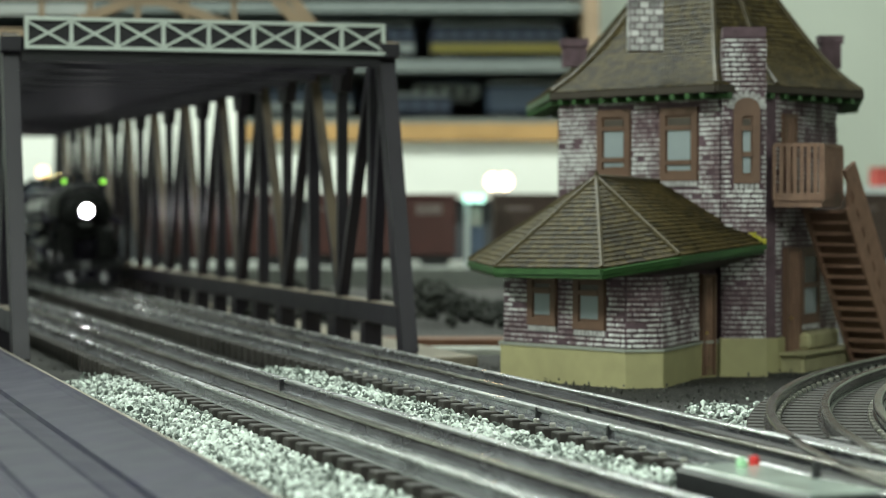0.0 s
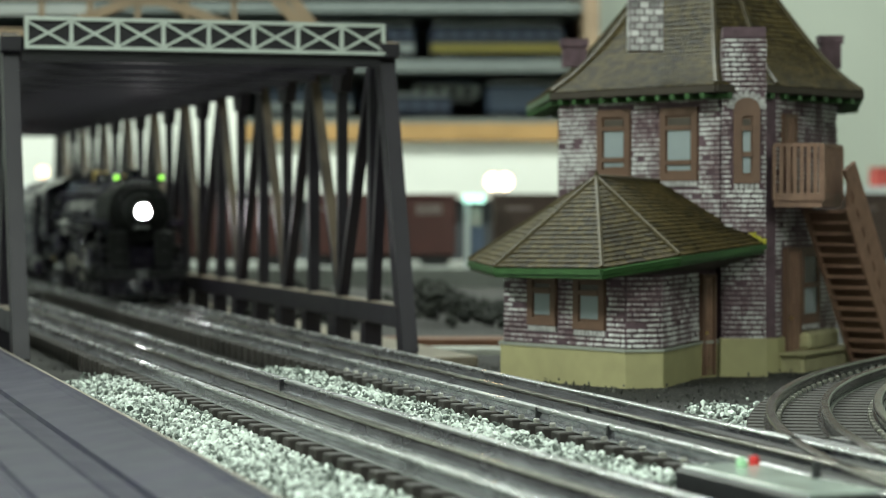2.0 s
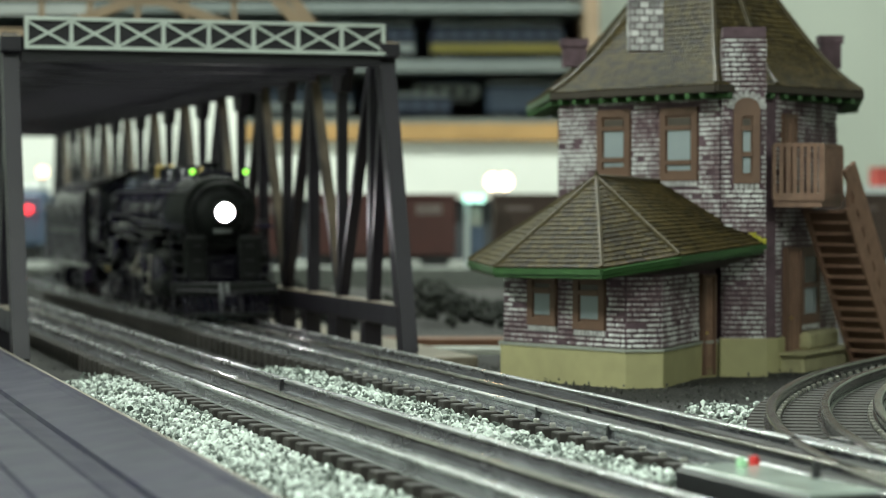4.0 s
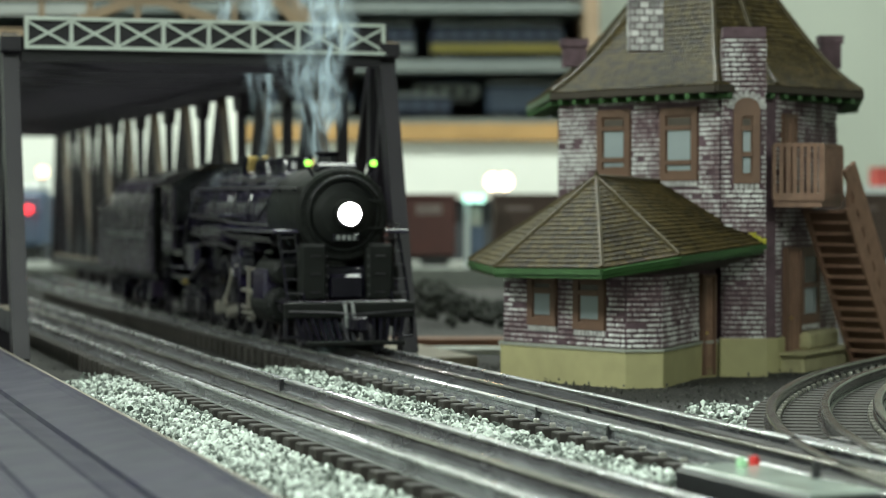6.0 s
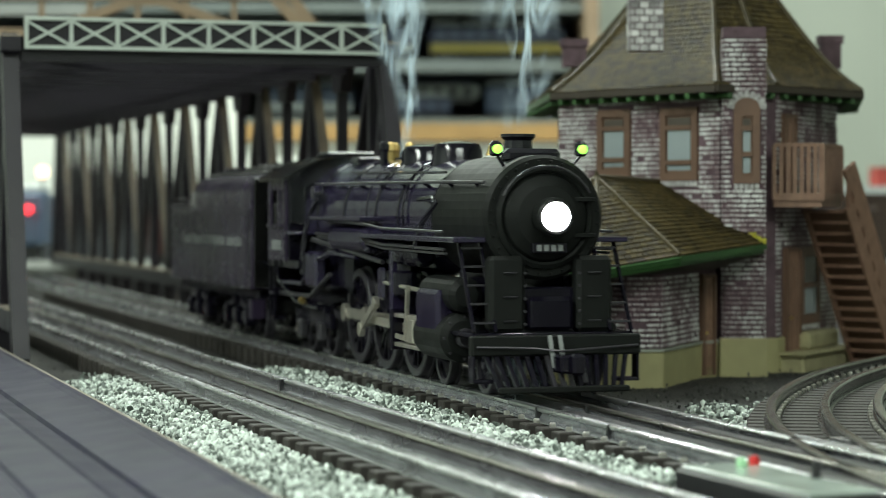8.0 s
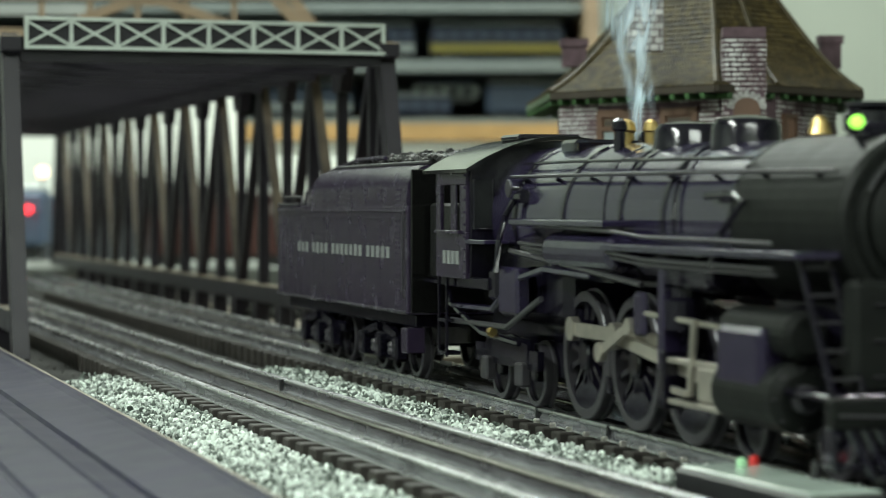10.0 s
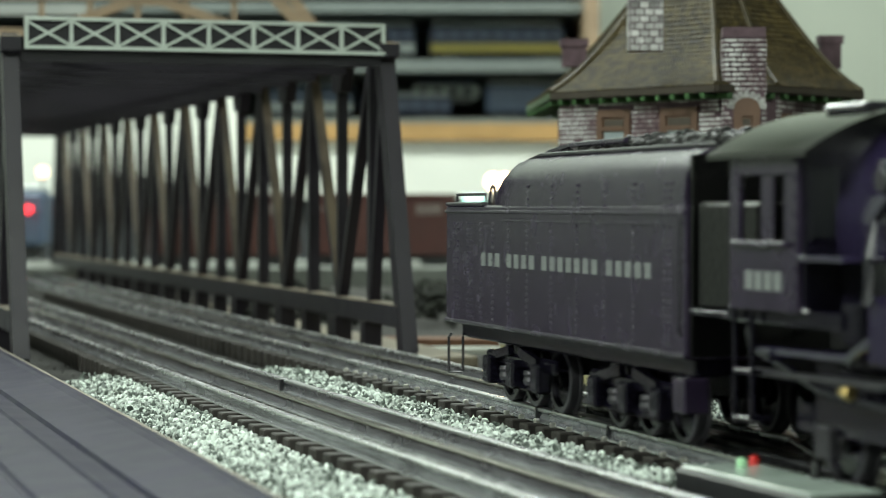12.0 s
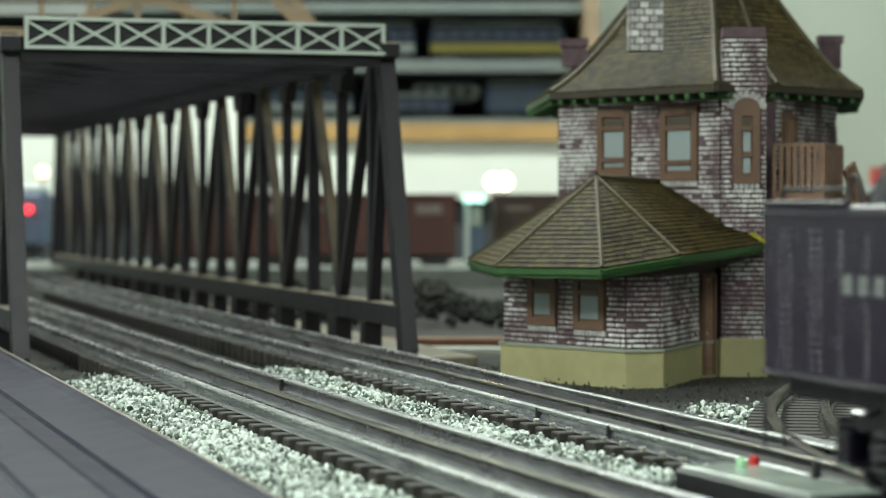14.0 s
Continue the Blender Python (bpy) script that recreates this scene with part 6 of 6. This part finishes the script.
def build_tender():
    te = thing("tender", "black riveted coal tender with pale lettering", "tender")
    O = -TENDER_MID
    y0, y1 = 0.3380, 0.5465

    def put(name, bm, mat, label="", smooth=False, parent=None):
        return part(name, shift(bm, O), mat, parent or te, label, smooth)

    def bx(a, b, c, d, e, f, bevel=0.0005):
        return box(bmesh.new(), a, b, c, d, e, f, bevel=bevel)
    put("tank", bx(-0.0308, 0.0308, y0, y1, 0.0243, 0.0632, 0.0006), TENDER)
    put("under_frame", bx(-0.0265, 0.0265, y0 + 0.004, y1 - 0.004, 0.0195, 0.0243, 0.0006), ENGINE)
    for s in (-1, 1):
        put("deck_edge", bx(*sorted((s * 0.0290, s * 0.0310)), y1 - 0.040, y1, 0.0630, 0.0642, 0.0003), TYRE, "worn pale deck edge")
    for s in (-1, 1):
        put("rim_bead", tube(bmesh.new(), [(s * 0.0309, y0, 0.0612), (s * 0.0309, y1, 0.0612)], 0.0006), TENDER)
        put("seam_bead", tube(bmesh.new(), [(s * 0.0309, y0, 0.0585), (s * 0.0309, 0.486, 0.0585)], 0.0004), TENDER)
        put("base_bead", tube(bmesh.new(), [(s * 0.0309, y0, 0.0252), (s * 0.0309, y1, 0.0252)], 0.0006), TENDER)
    # coal bunker with rounded shoulders
    prof = [(-0.0306, 0.0618), (-0.0306, 0.0675), (-0.0300, 0.0712), (-0.0282, 0.0745), (-0.0255, 0.0768), (-0.0220, 0.0780), (-0.0215, 0.0772),
            (0.0215, 0.0772), (0.0220, 0.0780), (0.0255, 0.0768), (0.0282, 0.0745), (0.0300, 0.0712), (0.0306, 0.0675), (0.0306, 0.0618)]
    bm = bmesh.new()
    rings = []
    for y, k, dz in ((y0 + 0.001, 1.0, 0), (0.474, 1.0, 0), (0.486, 0.99, -0.0004), (0.4955, 0.97, -0.0030), (0.5015, 0.95, -0.0080), (0.5045, 0.94, -0.0140)):
        rings.append([bm.verts.new((x * (k if z > 0.064 else 1), y, max(0.0615, z + (dz if z > 0.064 else 0)))) for x, z in prof])
    for a, b in zip(rings, rings[1:]):
        for i in range(len(prof)):
            j = (i + 1) % len(prof)
            bm.faces.new((a[i], b[i], b[j], a[j]))
    bm.faces.new(rings[0])
    bm.faces.new(rings[-1][::-1])
    bmesh.ops.recalc_face_normals(bm, faces=bm.faces)
    put("coal_bunker", bm, TENDER, "", True)
    for s in (-1, 1):
        put("bunker_rail", tube(bmesh.new(), [(s * 0.0222, y0, 0.0786), (s * 0.0222, 0.474, 0.0786), (s * 0.0215, 0.490, 0.0768), (s * 0.0205, 0.5015, 0.0700)], 0.0007), TYRE)
        put("coal_board", tube(bmesh.new(), [(s * 0.0190, 0.410, 0.0815), (s * 0.0190, 0.455, 0.0812), (s * 0.0190, 0.475, 0.0795), (s * 0.0190, 0.490, 0.0765)], 0.0009), TENDER)
    rng = random.Random(5)
    bm = bmesh.new()
    for i in range(620):
        y = rng.uniform(y0 + 0.004, 0.466)
        x = rng.uniform(-0.0195, 0.0195)
        h = 0.0055 * math.sin(math.pi * min(1, max(0, (y - y0 + 0.03) / 0.185))) * (1 - (x / 0.024) ** 2)
        mm = pose(x, y, 0.0780 + h * rng.uniform(0.5, 1.0), rng.uniform(0, 180), rng.uniform(0, 180), 0) @ Matrix.Diagonal((1, rng.uniform(0.5, 1), rng.uniform(0.5, 1), 1))
        bmesh.ops.create_icosphere(bm, subdivisions=1, radius=rng.uniform(0.0010, 0.0024), matrix=mm)
    tagged(put("coal_load", bm, COAL, "heaped glossy black coal"), kind="stuff")
    # rear deck
    put("water_hatch", bx(-0.0120, 0.0120, 0.5140, 0.5320, 0.0630, 0.0665, 0.001), TENDER)
    put("hatch_lid", lathe(bmesh.new(), [(0.0060, 0.066), (0.0060, 0.0672), (0.003, 0.0680)], 16, at=(0, 0.523, 0)), TENDER)
    for s in (-1, 1):
        put("lifting_ring", tube(bmesh.new(), [(s * 0.0255, 0.512 + 0.0034 * math.cos(a), 0.0632 + 0.0065 * math.sin(a)) for a in [0.0, 0.5, 1.0, 1.57, 2.1, 2.6, 3.14]], 0.0005), TYRE)
        put("deck_rail", tube(bmesh.new(), [(s * 0.0285, 0.509, 0.0630), (s * 0.0285, 0.510, 0.0668), (s * 0.0285, 0.541, 0.0668), (s * 0.0285, 0.542, 0.0630)], 0.0005), TYRE)
        put("rear_grab", tube(bmesh.new(), [(s * 0.0290, 0.5470, 0.0200), (s * 0.0290, 0.5495, 0.0190), (s * 0.0290, 0.5495, 0.0070), (s * 0.0240, 0.5495, 0.0070), (s * 0.0240, 0.5495, 0.0190), (s * 0.0240, 0.5470, 0.0200)], 0.0005), TYRE)
        put("front_step", bx(*sorted((s * 0.0235, s * 0.0305)), y0 + 0.001, y0 + 0.009, 0.0105, 0.0195, 0.0004), TENDER)
        put("front_grab", tube(bmesh.new(), [(s * 0.0312, y0 + 0.002, 0.030), (s * 0.0318, y0 + 0.002, 0.032), (s * 0.0318, y0 + 0.002, 0.060), (s * 0.0312, y0 + 0.002, 0.0615)], 0.0004), TYRE)
    # front bulkhead seen behind the cab
    put("bulkhead", bx(-0.0295, 0.0295, y0 - 0.0012, y0, 0.0250, 0.0760, 0.0003), CABTOP)
    put("rear_coupler", bx(-0.0026, 0.0026, y1, y1 + 0.0120, 0.0085, 0.0145, 0.0008), ENGINE)
    # rivets in upright rows
    bm = bmesh.new()
    rv = []
    for s in (-1, 1):
        for y in (0.3480, 0.3520, 0.3740, 0.3960, 0.4180, 0.4400, 0.4620, 0.4800, 0.4960, 0.5080, 0.5180, 0.5220, 0.5330, 0.5370):
            for k in range(17):
                rv.append((s * 0.0308, y, 0.0270 + k * 0.0019))
            if y < 0.475:
                for k in range(4):
                    rv.append((s * 0.0306, y, 0.0632 + k * 0.0019))
    for x, y, z in rv:
        o = -0.00045 if x < 0 else 0.00045
        t = 0.00055
        vs = [bm.verts.new((x, y - t, z - t)), bm.verts.new((x, y + t, z - t)), bm.verts.new((x, y + t, z + t)), bm.verts.new((x, y - t, z + t)), bm.verts.new((x + o, y, z))]
        for i in range(4):
            bm.faces.new((vs[i], vs[(i + 1) % 4], vs[4]))
    bmesh.ops.recalc_face_normals(bm, faces=bm.faces)
    tagged(put("rivets", bm, TENDER, "upright rows of small rivets"), kind="stuff")
    # the railway's name, drawn as plain letter-wide bars
    words = (3, 4, 7, 5)
    x, wd, gap = 0.3610, 0.0042, 0.0029
    for s in (-1, 1):
        y = x
        for n in reversed(words) if s < 0 else words:
            for i in range(n):
                put("name_mark", bx(*sorted((s * 0.0306, s * 0.03105)), y, y + wd, 0.0440, 0.0482, 0), LETTER)
                y += wd + gap
            y += 0.0046
    # trucks
    for yc in (0.3920, 0.4900):
        for s in (-1, 1):
            a, b = sorted((s * 0.0215, s * 0.0245))
            put("side_frame", bx(a, b, yc - 0.0330, yc + 0.0330, 0.0120, 0.0165, 0.001), ENGINE)
            put("side_frame", bx(a, b, yc - 0.0230, yc + 0.0230, 0.0055, 0.0080, 0.0008), ENGINE)
            for dy in (-0.024, 0.0, 0.024):
                put("journal_box", bx(*sorted((s * 0.0225, s * 0.0275)), yc + dy - 0.0034, yc + dy + 0.0034, 0.0060, 0.0150, 0.0008), ENGINE)
            for dy in (-0.012, 0.012):
                put("truck_spring", lathe(bmesh.new(), [(0.0026, 0.0078), (0.0030, 0.0090), (0.0026, 0.0102), (0.0030, 0.0112), (0.0026, 0.0122)], 10, at=(s * 0.0235, yc + dy, 0)), TYRE)
                put("equaliser", bar(bmesh.new(), (s * 0.0250, yc + dy * 0.4, 0.0178), (s * 0.0250, yc + dy * 1.8, 0.0150), 0.0020, 0.0028), ENGINE)
            for dy in (-0.024, 0.0, 0.024):
                add_wheel(te, "truck_wheel", s * 0.0172, yc + dy + O, R_TRUCK, 10, False)
        put("bolster", bx(-0.0210, 0.0210, yc - 0.006, yc + 0.006, 0.0100, 0.0196, 0.001), ENGINE)
    put("draw_bar", bx(-0.0040, 0.0040, y0 - 0.050, y0 + 0.010, 0.0180, 0.0205, 0.0004), ENGINE)
    return te


loco, rods = build_loco()
n_loco = len(spinning)
tender = build_tender()


# ---- smoke: thin rising wisps, each a rigid twisted sheet ----
def smoke_material():
    m = bpy.data.materials.new("thin_smoke")
    m.use_nodes = True
    nt = m.node_tree
    out, pb = nt.nodes["Material Output"], nt.nodes["Principled BSDF"]
    pb.inputs["Base Color"].default_value = (0.66, 0.80, 0.92, 1)
    pb.inputs["Roughness"].default_value = 1.0
    pb.inputs["Specular IOR Level"].default_value = 0.0
    uv = nt.nodes.new("ShaderNodeUVMap")
    sep = nt.nodes.new("ShaderNodeSeparateXYZ")
    nt.links.new(uv.outputs[0], sep.inputs[0])

    def math_node(op, a, b=None):
        n = nt.nodes.new("ShaderNodeMath")
        n.operation = op
        for i, v in enumerate((a, b)):
            if v is None:
                continue
            if isinstance(v, (int, float)):
                n.inputs[i].default_value = v
            else:
                nt.links.new(v, n.inputs[i])
        return n.outputs[0]
    co = nt.nodes.new("ShaderNodeTexCoord")
    mp = nt.nodes.new("ShaderNodeMapping")
    mp.inputs["Scale"].default_value = (1.0, 1.0, 0.35)
    nt.links.new(co.outputs["Object"], mp.inputs["Vector"])
    nz = nt.nodes.new("ShaderNodeTexNoise")
    nz.inputs["Scale"].default_value, nz.inputs["Detail"].default_value, nz.inputs["Distortion"].default_value = 120, 4, 1.2
    nt.links.new(mp.outputs[0], nz.inputs["Vector"])
    su = math_node("MULTIPLY", math_node("MULTIPLY", sep.outputs[0], math_node("SUBTRACT", 1.0, sep.outputs[0])), 4.0)
    sv = math_node("MULTIPLY", math_node("MULTIPLY", sep.outputs[1], math_node("SUBTRACT", 1.0, sep.outputs[1])), 4.0)
    wisp = nt.nodes.new("ShaderNodeMapRange")
    wisp.inputs["From Min"].default_value, wisp.inputs["From Max"].default_value = 0.38, 0.66
    nt.links.new(nz.outputs["Fac"], wisp.inputs["Value"])
    alpha = math_node("MULTIPLY", math_node("MULTIPLY", math_node("POWER", su, 1.5), sv), math_node("MULTIPLY", wisp.outputs[0], 1.2))
    tp = nt.nodes.new("ShaderNodeBsdfTransparent")
    mx = nt.nodes.new("ShaderNodeMixShader")
    nt.links.new(alpha, mx.inputs[0])
    nt.links.new(tp.outputs[0], mx.inputs[1])
    nt.links.new(pb.outputs[0], mx.inputs[2])
    nt.links.new(mx.outputs[0], out.inputs["Surface"])
    return m


SMOKE = smoke_material()


def wisp_mesh(seed, height, w0, w1):
    """A rising ribbon of smoke that widens and curls."""
    rng = random.Random(seed)
    bm = bmesh.new()
    uvl = bm.loops.layers.uv.new("UVMap")
    ph = [rng.uniform(0, 6.28) for _ in range(4)]
    nu, nv = 6, 18
    grid = []
    for j in range(nv + 1):
        v = j / nv
        w = w0 + (w1 - w0) * v ** 0.8
        cx = 0.006 * v * math.sin(5 * v + ph[0]) + 0.002 * math.sin(13 * v + ph[1])
        cy = 0.004 * v * math.sin(4 * v + ph[2])
        tw = 0.5 * math.sin(4 * v + ph[3])
        row = []
        for i in range(nu + 1):
            u = i / nu - 0.5
            row.append(bm.verts.new((cx + u * w * math.cos(tw), cy + u * w * math.sin(tw) + 0.10 * w * math.cos(6 * u), v * height)))
        grid.append(row)
    for j in range(nv):
        for i in range(nu):
            f = bm.faces.new((grid[j][i], grid[j][i + 1], grid[j + 1][i + 1], grid[j + 1][i]))
            for lp, (a, b) in zip(f.loops, ((i, j), (i + 1, j), (i + 1, j + 1), (i, j + 1))):
                lp[uvl].uv = (a / nu, b / nv)
    me = bpy.data.meshes.new("smoke_wisp")
    bm.to_mesh(me)
    bm.free()
    me.polygons.foreach_set("use_smooth", [True] * len(me.polygons))
    me.materials.append(SMOKE)
    return me


wisps = []
stack_meshes = [wisp_mesh(20 + i, 0.085, 0.008, 0.040) for i in range(4)]
valve_meshes = [wisp_mesh(40 + i, 0.100, 0.003, 0.026) for i in range(4)]
for i in range(13):
    ob = tagged(new("smoke_wisp", stack_meshes[i % 4]), "thin bluish white wisp of rising smoke", "smoke", "smoke wisps")
    wisps.append((ob, 4.9 + 0.35 * i, 0.041))
for i in range(25):
    ob = tagged(new("smoke_wisp", valve_meshes[i % 4]), "thin white wisp of rising steam", "smoke", "smoke wisps")
    wisps.append((ob, 5.0 + 0.26 * i, 0.197))


# ---- what moves ----
def reach(t):
    """Where the train's reference point stands along the track."""
    return 1.823774 + t * (-0.1272955 + t * (-0.00219648 + t * (8.729807e-05 + t * (1.193296e-05 - 6.557856e-07 * t))))


def car_pose(y):
    x, yy, a = t2_at(y)
    return pose(x, yy, 0, 0, 0, -math.degrees(a))


def motions():
    times = [i / 10 for i in range(141)]
    walk(loco, [(t, car_pose(reach(t) + LOCO_MID)) for t in times[::5]])
    walk(tender, [(t, car_pose(reach(t) + TENDER_MID)) for t in times[::5]])
    start = reach(10.6)

    def turned(t, r):
        return (start - reach(t)) / r
    for w, x, y, r in spinning:
        ph = -0.7 if r == R_DRIVER else 0.0
        if r == R_DRIVER and x > 0:
            ph += math.pi / 2
        side = 180 if x > 0 else 0
        rows = []
        for t in times:
            m = Matrix.Translation((x, y, r)) @ Matrix.Rotation(turned(t, r) + ph, 4, "X")
            rows.append((t, m))
        walk(w, rows)
    for kind, ob, s in rods:
        rows = []
        for t in times:
            a = turned(t, R_DRIVER) - 0.7 + (math.pi / 2 if s > 0 else 0)
            py, pz = 0.1460 - LOCO_MID + CRANK * math.cos(a), R_DRIVER + CRANK * math.sin(a)
            dz = pz - 0.0183
            cy = py - math.sqrt(0.074 ** 2 - dz ** 2)
            if kind == "side":
                m = pose(s * 0.0222, py, pz)
            elif kind == "main":
                m = Matrix.Translation((s * 0.0246, py, pz)) @ Matrix.Rotation(math.atan2(dz, py - cy), 4, "X")
            elif kind == "cross":
                m = pose(s * 0.0268, cy, 0.0183)
            else:
                ey, ez = py - 0.55 * CRANK * math.cos(a) + 0.004 * math.sin(a), pz - 0.55 * CRANK * math.sin(a) - 0.004 * math.cos(a)
                m = Matrix.Translation((s * 0.0275, ey, ez)) @ Matrix.Rotation(-0.5 + 0.15 * math.sin(a), 4, "X")
            rows.append((t, m))
        walk(ob, rows)
    for k, (ob, t0, off) in enumerate(wisps):
        rows = []
        for t in times[::5]:
            te = max(0.0, t - t0)
            yb = reach(min(t, t0)) + off
            # carried along a little by the train, then left hanging
            yb -= 0.09 * (1 - math.exp(-te * 1.4))
            x, yy, a = t2_at(yb)
            z = 0.060 - 0.075 if te == 0 else min(0.060 - 0.075 + 0.07 + 0.11 * te, 1.2)
            rows.append((t, pose(x + 0.004 * math.sin(k * 1.7), yy, z, -14 + 4 * math.sin(k * 1.3), 0, YAW + 25 * math.sin(k * 2.3))))
        walk(ob, rows)


motions()
